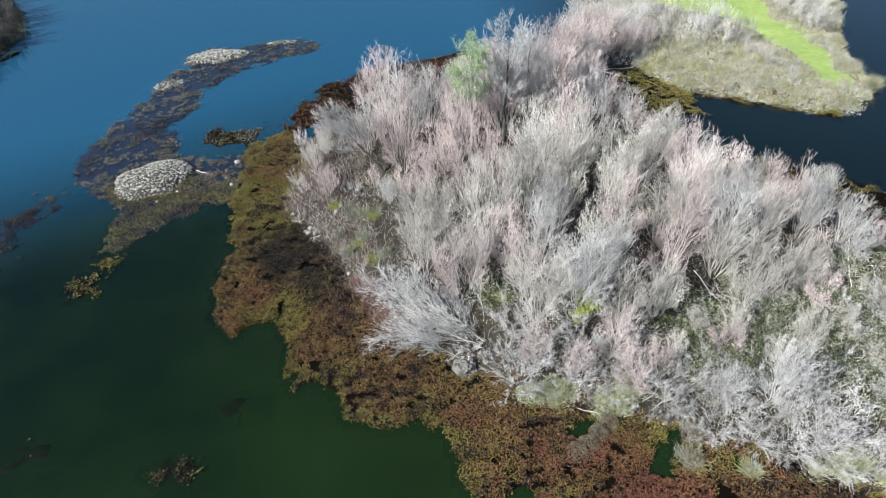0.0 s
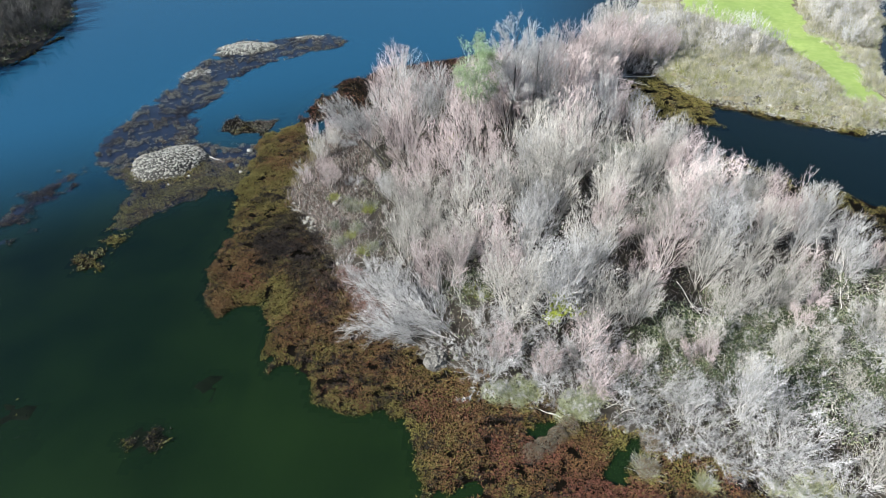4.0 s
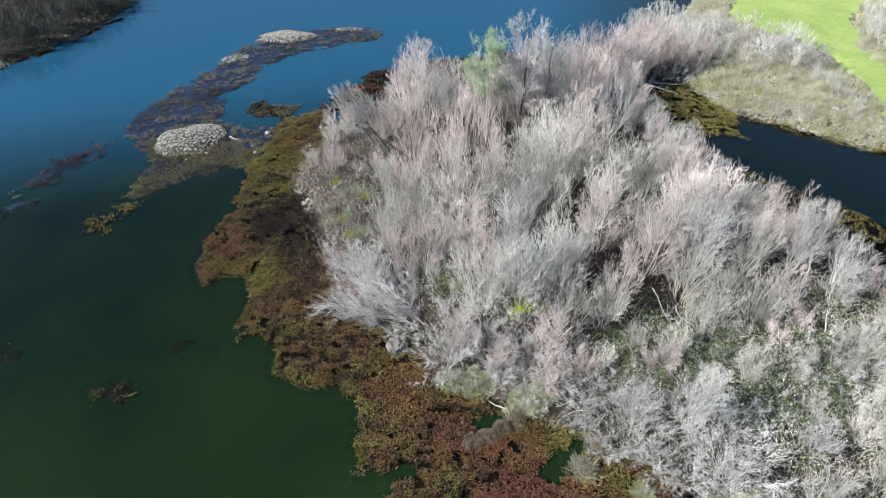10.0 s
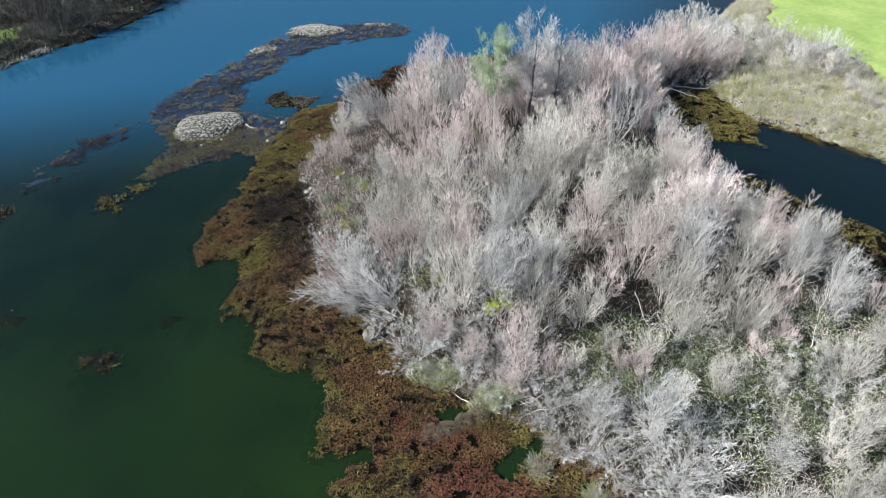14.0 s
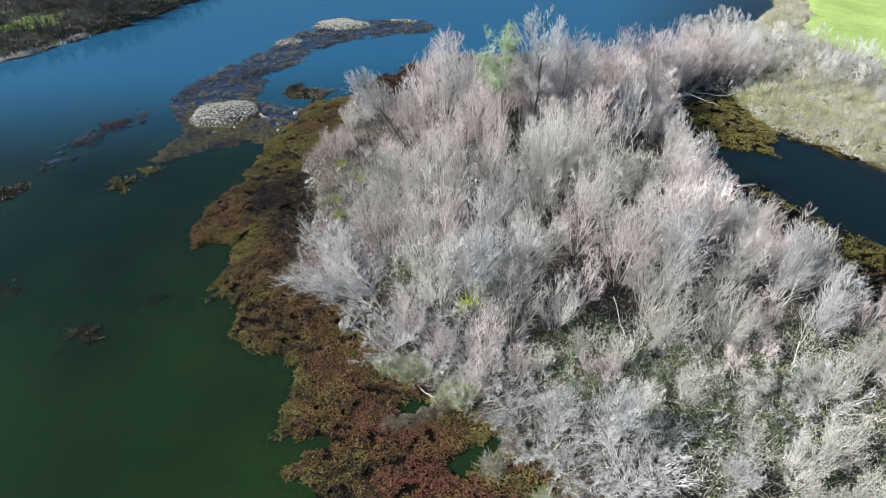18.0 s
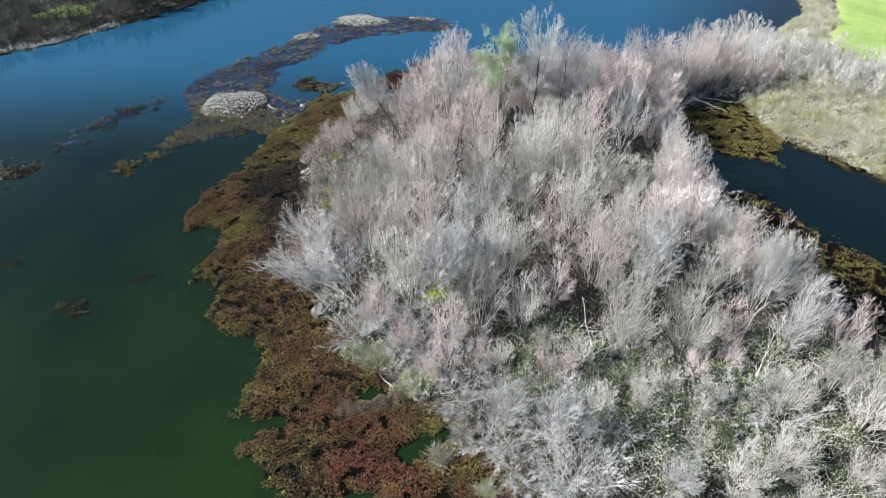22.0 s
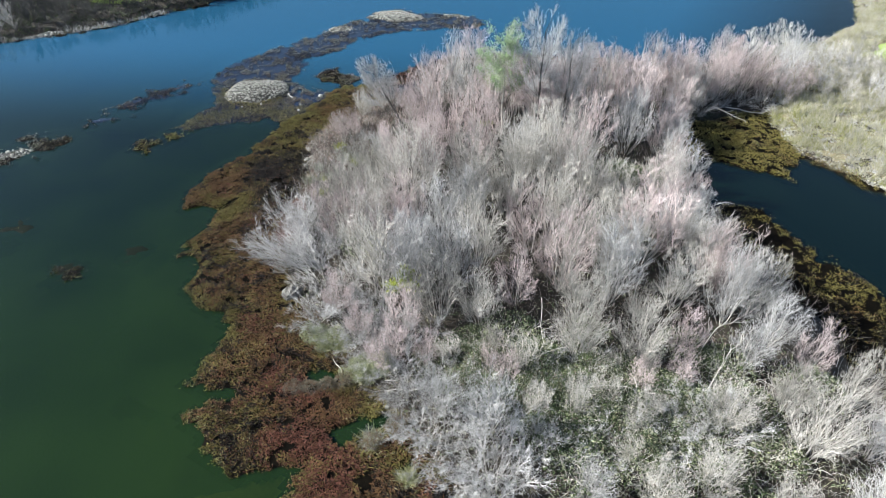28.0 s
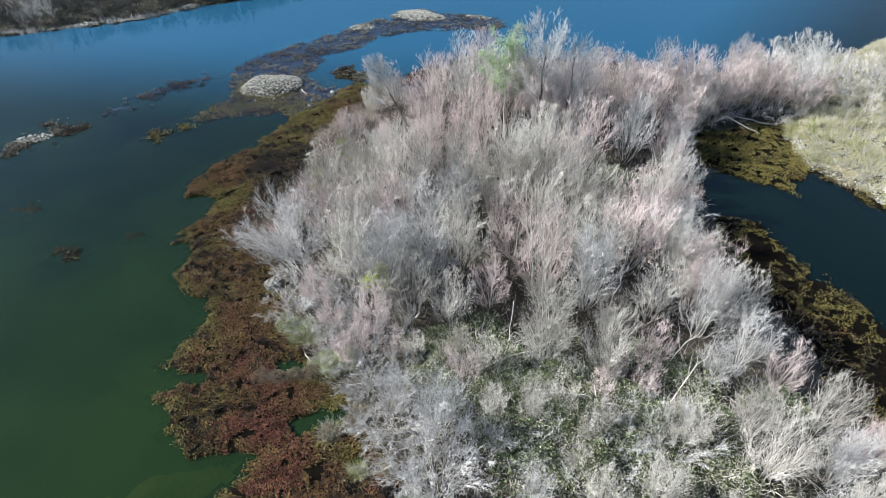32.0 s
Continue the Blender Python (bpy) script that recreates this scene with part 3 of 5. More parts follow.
def bare_crown(seed, H, stems, tilt, up0, shoots, twigs, tips, twig_w=0.011, trunk=0.0, angle=(18, 42), up1=0.25, up2=0.18, dome=None, bw=0.0036, sw=1.0):
    """Stems and twig crown of one leafless tree: two meshes' worth of limbs."""
    rng = np.random.default_rng(seed)
    wood, crown = Soup(), Soup()
    az = np.linspace(0, 2 * np.pi, stems, endpoint=False) + rng.uniform(-0.5, 0.5, stems)
    ti = np.radians(rng.uniform(tilt[0], tilt[1], stems))
    D = np.stack([np.cos(az) * np.sin(ti), np.sin(az) * np.sin(ti), np.cos(ti)], 1)
    P = np.stack([np.cos(az), np.sin(az), az * 0], 1) * rng.uniform(0.05, 0.30, (stems, 1))
    P[:, 2] = -0.25
    L = H * rng.uniform(0.8, 1.0, stems) * (1 - 0.22 * (ti / max(ti.max(), 1e-6)) ** 2)
    if trunk:
        tp = sweep(np.array([[0, 0, -0.3]]), np.array([[0.05, 0.02, 1.0]]), np.array([H * 0.92]), np.array([0.0]), 8, rng, 0.012)
        wood.tubes(tp, trunk * np.linspace(1, 0.12, 8)[None], 7)
        s = rng.uniform(0.28, 0.85, stems)
        f = s * 7
        i = f.astype(int)
        P = tp[0, i] + (tp[0, i + 1] - tp[0, i]) * (f - i)[:, None]
        L = H * (0.62 - 0.42 * s) * rng.uniform(0.8, 1.15, stems)
    if dome is not None:
        reach = np.linspace(0.25, 1.3, 40)[None] * H
        far = dome_value(P[:, None] + D[:, None] * reach[..., None] + np.array([0, 0, 1.0]) * (up0 * reach)[..., None], H, dome)
        L = np.where(far < 0.93, reach, 0.25 * H).max(1) * rng.uniform(0.86, 1.0, stems)
    st = sweep(P, D, L, np.full(stems, up0), 6, rng, 0.02)
    limbs = []
    for a in range(stems):
        one = Soup()
        one.tubes(st[a:a + 1], sw * (0.007 + 0.0035 * L[a:a + 1])[:, None] * np.linspace(1, 0.25, 6)[None], 5)
        limbs.append(one)
    P, D, Lb = sprout(st, shoots, 0.20, 1.0, angle, 0.36, L, rng)
    P, D, Lb = trimmed(P, D, Lb, up1, H, dome, rng)
    br = sweep(P, D, Lb, np.full(len(P), up1), 4, rng, 0.014)
    crown.tubes(br, (0.004 + bw * Lb)[:, None] * np.linspace(1, 0.3, 4)[None], 3)
    P, D, Lt = sprout(br, twigs, 0.12, 1.0, (15, 54), 0.55, Lb, rng)
    P, D, Lt = trimmed(P, D, Lt, up2, H, dome, rng)
    tw = sweep(P, D, Lt, np.full(len(P), up2), 2, rng, 0.04)
    crown.tubes(tw, np.full((len(P), 2), twig_w * 1.1), 3)
    if tips:
        P, D, Ls = sprout(tw, tips, 0.2, 0.95, (18, 62), 0.62, Lt, rng)
        P, D, Ls = trimmed(P, D, Ls, up2 * 0.5, H, dome, rng)
        tp = sweep(P, D, Ls, np.full(len(P), up2 * 0.5), 2, rng, 0.06)
        crown.tubes(tp, np.full((len(P), 2), twig_w * 0.8), 3)
    top = max(float(v[:, 2].max()) for v in crown.V)
    for soup in (wood, crown, *limbs):
        soup.V = [v * (H / top) for v in soup.V]
    return wood, limbs, crown, tw * (H / top)


def tree_kind(name, label, crown_mat, wood_mat, group, leaf=None, leaf_count=0, **shape):
    wood, limbs, crown, tw = bare_crown(**shape)
    ob = tagged(new(name), label, "tree" if "tree" in name else "shrub", group)
    if shape.get("trunk"):
        part("trunk", wood.mesh(name + "_trunk", wood_mat, True), ob)
    for one in limbs:
        part("limb" if shape.get("trunk") else "stem", one.mesh(name + "_stem", wood_mat), ob)
    part("crown", crown.mesh(name + "_crown", crown_mat), ob)
    if leaf:
        rng = np.random.default_rng(shape["seed"])
        q = tw.reshape(-1, 3)
        s = Soup()
        s.leaves(q[rng.integers(0, len(q), leaf_count)] + rng.normal(0, 0.12, (leaf_count, 3)), 0.18, rng, 0)
        part("foliage", s.mesh(name + "_leaves", leaf), ob, kind="stuff")
    return ob


PINK = "leafless pinkish-grey willow shrub in the islet thicket"
GREY = "leafless pale silver-grey shrub with spreading twigs"
TAN = "leafless tan-grey willow shrub with upright stems"
near_kinds, mid_kinds, far_kinds, low_kinds = [], [], [], []
for i in range(6):
    lab, cm = ((PINK, M_pink), (TAN, M_tan), (PINK, M_pink), (GREY, M_grey), (TAN, M_tan), (GREY, M_grey))[i]
    near_kinds.append(tree_kind("willow_shrub", lab, cm, M_bark, "willow thicket", seed=100 + i, H=6.2, stems=13, dome=(0.58, (0.33, 0.38, 0.30, 0.36, 0.34, 0.40)[i], 0.42), tilt=(3, 36), up0=0.04, shoots=14, twigs=6, tips=2,
                                twig_w=0.0108, bw=0.0046, sw=1.25, angle=(15, 46), up1=0.2, up2=0.12))
for i in range(4):
    lab, cm = ((PINK, M_pink), (GREY, M_grey), (PINK, M_pink), (TAN, M_tan))[i]
    mid_kinds.append(tree_kind("willow_shrub", lab, cm, M_bark, "willow thicket", seed=120 + i, H=6.2, stems=11, dome=(0.58, (0.34, 0.38, 0.32, 0.36)[i], 0.42), tilt=(3, 36), up0=0.04, shoots=11, twigs=5, tips=2,
                               twig_w=0.0140, bw=0.0052, sw=1.3, angle=(15, 46), up1=0.2, up2=0.12))
for i in range(3):
    far_kinds.append(tree_kind("bare_shrub", "leafless grey-brown shrub beside the grass", (M_tan, M_grey, M_tan)[i], M_bark, "waterside shrubs",
                               seed=140 + i, H=4.0, stems=7, dome=(0.45, 0.5, 0.55), tilt=(4, 44), up0=0.02, shoots=8, twigs=6, tips=1, twig_w=0.017, angle=(14, 46)))
# far-bank shrubs: the bank's shade is in their twig and stem colours
dark_kinds = [tree_kind("bare_shrub", "leafless far-bank shrub coloured dark for the bank's shade", M_shadetwig, M_bark_dark, "far bank shrubs", seed=150 + i, H=4.2, stems=7, tilt=(4, 40), up0=0.02,
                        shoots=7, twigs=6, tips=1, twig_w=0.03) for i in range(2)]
for i in range(3):
    low_kinds.append(tree_kind("spreading_shrub", GREY, M_grey, M_bark, "spreading shrubs at the water", seed=160 + i, H=3.8, stems=11, tilt=(18, 66), up0=0.04,
                               shoots=9, twigs=9, tips=3, up1=0.1, up2=0.05, twig_w=0.0088, bw=0.0045, sw=1.1))


def plant(kinds, k, x, y, scale, turn, lean=0.0, to=None, z=None, first=set()):
    """One tree of a kind at its place; the first of each kind is moved, the rest are copies."""
    src = kinds[k % len(kinds)]
    z = floor_z(x, y) if z is None else z
    ax, ay = to or (math.cos(turn), math.sin(turn))
    m = Matrix.Translation((x, y, z)) @ Matrix.Rotation(radians(lean), 4, Vector((-ay, ax, 0)).normalized()) @ pose(0, 0, 0, 0, 0, math.degrees(turn))
    ob = src if src.name not in first else copy_thing(src, m)
    first.add(src.name)
    ob.matrix_basis = m @ Matrix.Diagonal((scale, scale, scale * random.uniform(0.9, 1.12), 1))
    return ob


# ---- the thicket ----
# clearings: x, y, radius
CLEAR = [(9.5, 41.3, 2.0), (1.2, 48.3, 1.9), (2.8, 54.0, 2.0), (-7.5, 43.6, 2.4), (13.4, 50.6, 2.2), (-0.6, 41.3, 1.8), (1.0, 33.6, 1.8), (15.5, 43.6, 2.8), (15, 54, 3.2), (10.8, 44.8, 1.7), (9, 38, 1.5), (3, 42, 1.6), (-2, 46, 1.6), (4, 48.5, 1.5), (10, 60, 1.8), (21.8, 40.5, 1.7), (7.2, 34.4, 1.4), (-3, 55, 1.7), (13, 36, 1.5), (0, 38.6, 1.5), (-9, 40.5, 2.8), (-12.5, 46, 2.2), (-5.5, 37, 1.6), (0.5, 35, 1.4), (1.5, 29, 1.3), (6.5, 28.8, 1.2), (-1, 30.5, 3.4), (-9.2, 51.2, 2.9),
         (5.2, 54.8, 2.4), (1.6, 55.2, 1.8), (14.4, 30.7, 1.7), (20.6, 26.6, 2.0), (23.8, 30.7, 1.7), (17.5, 27.5, 1.4), (31, 35.6, 1.8), (-4.6, 33.6, 3.2), (-6.2, 37.6, 2.4), (-2.4, 35.4, 1.8), (16.2, 31.2, 2.2), (20.2, 40.6, 2.2), (25.6, 32.6, 2.2), (28.6, 37.4, 1.8), (32.0, 34.6, 1.9), (4.9, 51.2, 2.1), (16.4, 49.4, 2.2), (9.8, 59.6, 2.2), (8.9, 41.0, 2.2), (15.2, 49.0, 1.6)]
BRAMBLES = [(9.8, 26.6), (10.6, 28.2), (14.3, 29.8), (18.2, 31.0), (21, 32.6), (24.7, 32.8), (27, 31), (26.5, 27.5), (25, 25.6), (22, 25), (19, 24.2), (15.5, 24), (12, 25)]
THICKET = [(-9.5, 60), (-9.8, 54), (-9.8, 49.5), (-8.2, 46), (-6.6, 42), (-6.4, 38.8), (-6.8, 35), (-5, 31.8), (-2, 28.5), (1.6, 26.6), (4, 25), (9.3, 23.8), (13.3, 21.6), (16.5, 20),
           (20.2, 18), (26, 14.5), (35, 13.5), (41, 19), (41, 28), (36, 35), (31, 37.2), (27, 40.6), (22.8, 44.8), (20.0, 51.5), (18.4, 58), (16.8, 63.5), (16.5, 68), (19, 73), (20, 80), (12, 78.5), (4, 72.5),
           (-2, 67), (-6.5, 66)]


def thicket_height(x, y):
    """How tall the trees stand, over the plan."""
    h = 6.4 + 1.2 * float(vnoise(x, y, 8, 41)) + random.uniform(-1.5, 1.1)
    h += 1.8 * math.exp(-((x - 4) ** 2 + (y - 58) ** 2) / 120) + 0.9 * math.exp(-((x - 17) ** 2 + (y - 42) ** 2) / 90)
    edge = float(inside(x, y, THICKET))
    rim = min(1, max(edge, 0) / 5.0)
    h *= 0.60 + 0.40 * rim if x < 14 + 0.1 * y else 0.86 + 0.14 * rim
    if x > 11 and y < 36:
        h *= 0.74
    if x < -6 and y < 50:
        h *= 0.62
    return h


def spread_points(poly, gap, tries, margin, seed, clear=()):
    rng = np.random.default_rng(seed)
    out = []
    for p in scatter(poly, tries, margin, rng, 0.3):
        g = gap * (1.0 + 0.006 * max(p[1] - 40, 0)) * (1.1 if p[0] > 11 and p[1] < 34 else 1.0)
        if all((p[0] - o[0]) ** 2 + (p[1] - o[1]) ** 2 > g * g for o in out) and all(math.hypot(p[0] - a, p[1] - c) > r for a, c, r in clear):
            out.append((float(p[0]), float(p[1])))
    return out


for x, y in spread_points(THICKET, 2.45, 6000, 0.9, 5, CLEAR):
    h = thicket_height(x, y)
    if float(inside(x, y, BRAMBLES)) > 0.5:
        continue
    near_edge = float(inside(x, y, THICKET)) < 2.0 and y < 45
    rnd = random.randrange(1000)
    turn = random.uniform(0, 6.28)
    out = (x - 5 + random.uniform(-6, 6), y - 48 + random.uniform(-6, 6))
    lean = random.uniform(0, 4) + 0.12 * min(24, math.hypot(*out))
    if near_edge and x < 24 and rnd % 10 < 6:
        plant(low_kinds, rnd, x, y, h / 3.9, turn, lean, out)
    elif y < 53:
        plant(near_kinds, (1, 4, 3, 1)[rnd % 4] if x > 9 and y < 33 else (0, 1, 2, 4, 0, 2, 4, 3)[rnd % 8], x, y, h / 6.2, turn, lean, out)
    else:
        plant(mid_kinds, rnd, x, y, h / 6.2, turn, lean, out)

# small grey shrubs that stand among the brambles
for i, (x, y) in enumerate(spread_points(BRAMBLES, 1.4, 2500, 0.2, 77)):
    random.seed(i + 1500)
    if i % 2 == 0:
        plant(near_kinds, (1, 4, 0, 4)[i // 2 % 4], x, y, random.uniform(0.36, 0.6), random.uniform(0, 6.28), random.uniform(4, 22))
    else:
        plant(low_kinds, random.randrange(9), x, y, random.uniform(0.38, 0.66), random.uniform(0, 6.28), random.uniform(0, 14))

# spreading silver shrubs that hang over the weed
for x, y, s, lx, ly in ((27.1, 29.2, 0.9, 4, -4), (23.2, 28.2, 0.55, 2, -4), (19.2, 23.6, 0.8, 0, -10), (10.6, 24.2, 0.75, -4, -14), (14.0, 22.6, 0.85, 0, -14), (17.5, 21.5, 0.9, 0, -12)):
    random.seed(int(x * 10))
    ob = plant(low_kinds, random.randrange(9), x, y, s, random.uniform(0, 6.28))
    m = ob.matrix_basis.copy()
    ob.matrix_basis = Matrix.Translation(m.translation) @ pose(0, 0, 0, -ly, lx, 0) @ m.to_3x3().to_4x4()

def fan_willow(x, y, seed):
    """A willow that has collapsed outward from its root, its limbs fanned low over the bank and the weed."""
    rng = np.random.default_rng(seed)
    ob = tagged(new("collapsed_willow"), "silver-grey leafless willow collapsed outward over the weed", "shrub")
    n = 30
    az, el = np.radians(np.linspace(84, 204, n) + rng.normal(0, 4, n)), np.radians(rng.uniform(6, 38, n))
    D = np.stack([np.cos(az) * np.cos(el), np.sin(az) * np.cos(el), np.sin(el)], 1)
    L = rng.uniform(4.4, 7.4, n) * (0.72 + 0.28 * np.exp(-((az - 2.6) / 0.6) ** 2))
    P = np.column_stack([rng.normal(0, 0.9, (n, 2)), np.full(n, -0.1)])
    st = sweep(P, D, L, rng.uniform(-0.16, 0.06, n), 7, rng, 0.02)
    for a in range(n):
        one = Soup()
        one.tubes(st[a:a + 1], (0.010 + 0.0032 * L[a:a + 1])[:, None] * np.linspace(1, 0.25, 7)[None], 5)
        part("limb", one.mesh("fan_limb", M_bark), ob)
    crown = Soup()
    P, D, Lb = sprout(st, 22, 0.12, 1.0, (12, 46), 0.30, L, rng)
    br = sweep(P, D, Lb, np.full(len(P), 0.12), 4, rng, 0.02)
    crown.tubes(br, (0.004 + 0.0045 * Lb)[:, None] * np.linspace(1, 0.3, 4)[None], 3)
    P, D, Lt = sprout(br, 8, 0.1, 1.0, (14, 50), 0.5, Lb, rng)
    tw = sweep(P, D, Lt, np.full(len(P), 0.08), 2, rng, 0.04)
    crown.tubes(tw, np.full((len(P), 2), 0.0092), 3)
    P, D, Ls = sprout(tw, 2, 0.2, 0.9, (18, 55), 0.6, Lt, rng)
    crown.tubes(sweep(P, D, Ls, np.full(len(P), 0.05), 2, rng, 0.05), np.full((len(P), 2), 0.008), 3)
    part("crown", crown.mesh("fan_crown", M_grey), ob)
    ob.matrix_basis = pose(x, y, floor_z(x, y))
    return ob


fan_willow(-1.2, 30.2, 611)

plant(low_kinds, 1, -0.5, 28.9, 0.34, 2.0, 24, (-0.5, -0.8))
plant(low_kinds, 2, -1.6, 28.7, 0.3, 4.0, 20, (-0.6, -0.8))

# low shrubs along the southern margin, drooping towards the weed
for i, (x, y) in enumerate([(2.2, 26.4), (5.8, 26.2), (11.0, 23.6), (12.8, 22.0), (14.6, 21.2), (16.2, 20.4), (18.4, 19.6), (20.4, 18.6), (22.4, 17.4), (24.6, 16.4), (-4.6, 33.8), (-6.0, 35.6)]):
    random.seed(i + 800)
    plant(low_kinds, random.randrange(9), x, y, random.uniform(0.5, 0.78), random.uniform(0, 6.28), random.uniform(8, 24), (-0.5, -0.85))

# low grey shrubs that close the ground between the yellow bush and the weed
for i, (x, y, k) in enumerate([(3.4, 28.6, 0.8), (5.0, 27.2, 0.7), (6.4, 28.2, 0.75), (2.4, 27.0, 0.55), (8.2, 27.6, 0.75), (9.2, 26.0, 0.65), (4.4, 29.9, 0.85), (7.6, 26.2, 0.6), (5.8, 25.9, 0.5), (1.4, 28.2, 0.5), (9.8, 28.6, 0.7), (2.2, 30.6, 0.7)]):
    random.seed(i + 1700)
    plant(low_kinds, random.randrange(9), x, y, k, random.uniform(0, 6.28), random.uniform(0, 16), (-0.4, -0.9))

# a dense row along the eastern shore, leaning out over the weed
EDGE = [(31.2, 36.9), (29.6, 38.6), (28.0, 40.2), (26.2, 42.0), (24.4, 43.4), (22.8, 45.4), (21.8, 48.0), (21.0, 50.6), (20.2, 53.2), (19.4, 55.4), (18.6, 57.6), (17.9, 60.0), (17.2, 62.4), (16.4, 64.8), (34.4, 35.8), (36.4, 33.8)]
for i, (x, y) in enumerate(EDGE):
    random.seed(i + 700)
    plant(near_kinds if y < 53 else mid_kinds, random.randrange(12), x - 0.9 + random.uniform(-0.5, 0.3), y - 0.4 + random.uniform(-0.5, 0.5), random.uniform(0.62, 0.84), random.uniform(0, 6.28), random.uniform(2, 8), (0.9, 0.3))

# shrubs on the neck of land, hanging over the channel
for i, (x, y, s) in enumerate([(15.4, 70.4, 1.1), (16.6, 73.2, 1.0), (18.0, 75.4, 1.0), (20.2, 76.6, 0.95), (22.4, 77.0, 0.85), (24.6, 77.6, 0.75), (14.6, 74, 1.15), (17.2, 77.8, 1.15), (20.6, 79.6, 1.05), (23.8, 80.2, 0.9), (13.2, 71.6, 1.2), (15.6, 67.6, 0.9)]):
    random.seed(i + 300)
    plant(mid_kinds, random.randrange(9), x, y, s, random.uniform(0, 6.28), random.uniform(6, 20), (0.6, -0.8))
    if i in (1, 2, 3, 4, 11):
        plant(low_kinds, i, x + 0.7, y - 0.9, 0.62, random.uniform(0, 6.28), 22, (0.5, -0.85))

# the tall trees that stand over the rest
tall = tree_kind("tall_tree", "tall leafless grey tree with a dark trunk above the thicket", M_grey, M_bark_dark, "tall trees", seed=201, H=13.2, stems=20, dome=(0.60, 0.26, 0.40), tilt=(22, 58), up0=0.22,
                 shoots=12, twigs=8, tips=3, twig_w=0.013, bw=0.005, trunk=0.15)
tall.matrix_basis = pose(4.8, 56.0, floor_z(4.8, 56), 0, 0, 20)
other = copy_thing(tall, pose(7.0, 57.6, floor_z(7, 57.6), 3, -3, 150))
other.scale = (0.85, 0.85, 0.85)
leafy = tree_kind("leafy_tree", "pale green tree still in leaf among bare trees", M_grey, M_bark, "tall trees", seed=203, H=11.0, stems=16, dome=(0.66, 0.24, 0.34), tilt=(16, 48), up0=0.2,
                  shoots=7, twigs=7, tips=1, twig_w=0.011, trunk=0.11, leaf=M_youngleaf, leaf_count=6500)
leafy.matrix_basis = pose(1.6, 55.5, floor_z(1.6, 55.5), 0, 0, 75)
leaner = tree_kind("leaning_tree", "leaning leafless silver tree with a black trunk", M_grey, M_bark_dark, "tall trees", seed=205, H=8.8, stems=20, dome=(0.62, 0.30, 0.38), tilt=(10, 56), up0=0.15,
                   shoots=10, twigs=10, tips=3, twig_w=0.010, trunk=0.13)
leaner.matrix_basis = pose(-7.0, 51.6, floor_z(-7.0, 51.6)) @ Matrix.Rotation(radians(38), 4, Vector((-0.1, -1.0, 0)).normalized())
pinky = plant(mid_kinds, 0, -7.3, 66.3, 1.12, 1.0)
plant(mid_kinds, 2, -9.0, 64.8, 0.85, 2.2)

# ---- undergrowth on the islet ----
rng = np.random.default_rng(17)
q = scatter(THICKET, 26000, 0.1, rng)
z = ground_height(q[:, 0], q[:, 1])
s = Soup()
P = np.column_stack([q, z + rng.uniform(0.0, 0.35, len(q))])
s.leaves(P, 0.2, rng, choose([0.7 + 0 * z, 0.6 + 0.6 * vnoise(q[:, 0], q[:, 1], 4, 61), 0.35 + 0.6 * vnoise(q[:, 0], q[:, 1], 3, 62)], rng), tilt=1.0)
tagged(new("undergrowth", s.mesh("undergrowth", [M_litter, M_bramble, M_greyleaf])), "dark leaf litter and low green undergrowth below the trees", "undergrowth", kind="stuff")
q = scatter(WOOD, 11000, -0.4, rng)
z = ground_height(q[:, 0], q[:, 1])
s = Soup()
n = len(q)
az, el, ln = rng.uniform(0, 6.28, n), rng.uniform(0.4, 1.5, n), rng.uniform(0.5, 1.7, n)
D = np.stack([np.cos(az) * np.cos(el), np.sin(az) * np.cos(el), np.sin(el)], 1)
pts = sweep(np.column_stack([q, np.maximum(z, 0) - 0.05]), D, ln, np.full(n, -0.25), 3, rng, 0.05)
s.tubes(pts, np.tile([0.011, 0.008, 0.004], (n, 1)), 3, rng.integers(0, 3, n))
tagged(new("brushwood", s.mesh("brushwood", [M_tan, M_pink, M_grey])), "thin dead canes and brushwood on the ground", "brushwood", kind="stuff")


SOUTH = [(9, 24), (13, 30), (16, 33), (22, 34), (27, 37), (32, 37), (36, 33), (40, 26), (38, 17), (28, 16), (20, 19.5), (14, 22.5)]
q = scatter(SOUTH, 4200, 0.0, rng)
n = len(q)
z = ground_height(q[:, 0], q[:, 1])
az, el, ln = rng.uniform(0, 6.28, n), rng.uniform(0.6, 1.4, n), rng.uniform(1.0, 2.6, n)
D = np.stack([np.cos(az) * np.cos(el), np.sin(az) * np.cos(el), np.sin(el)], 1)
s = Soup()
s.tubes(sweep(np.column_stack([q, np.maximum(z, 0) - 0.05]), D, ln, np.full(n, -0.5), 4, rng, 0.05), np.tile([0.012, 0.010, 0.008, 0.003], (n, 1)), 3, rng.integers(0, 3, n))
tagged(new("cane_thicket", s.mesh("cane_thicket", [M_tan, M_grey, M_greyleaf])), "tangle of pale arching canes over the brambles", "canes", kind="stuff")
WEST = [(-17, 60), (-15.6, 47.4), (-12.6, 43.2), (-10.6, 39), (-7, 37.6), (-7.6, 46), (-9, 52), (-10, 58)]
q = scatter(WEST, 9000, -0.3, rng)
n = len(q)
z = ground_height(q[:, 0], q[:, 1])
az, el, ln = rng.uniform(0, 6.28, n), rng.uniform(0.5, 1.5, n), rng.uniform(0.25, 0.95, n)
D = np.stack([np.cos(az) * np.cos(el), np.sin(az) * np.cos(el), np.sin(el)], 1)
s = Soup()
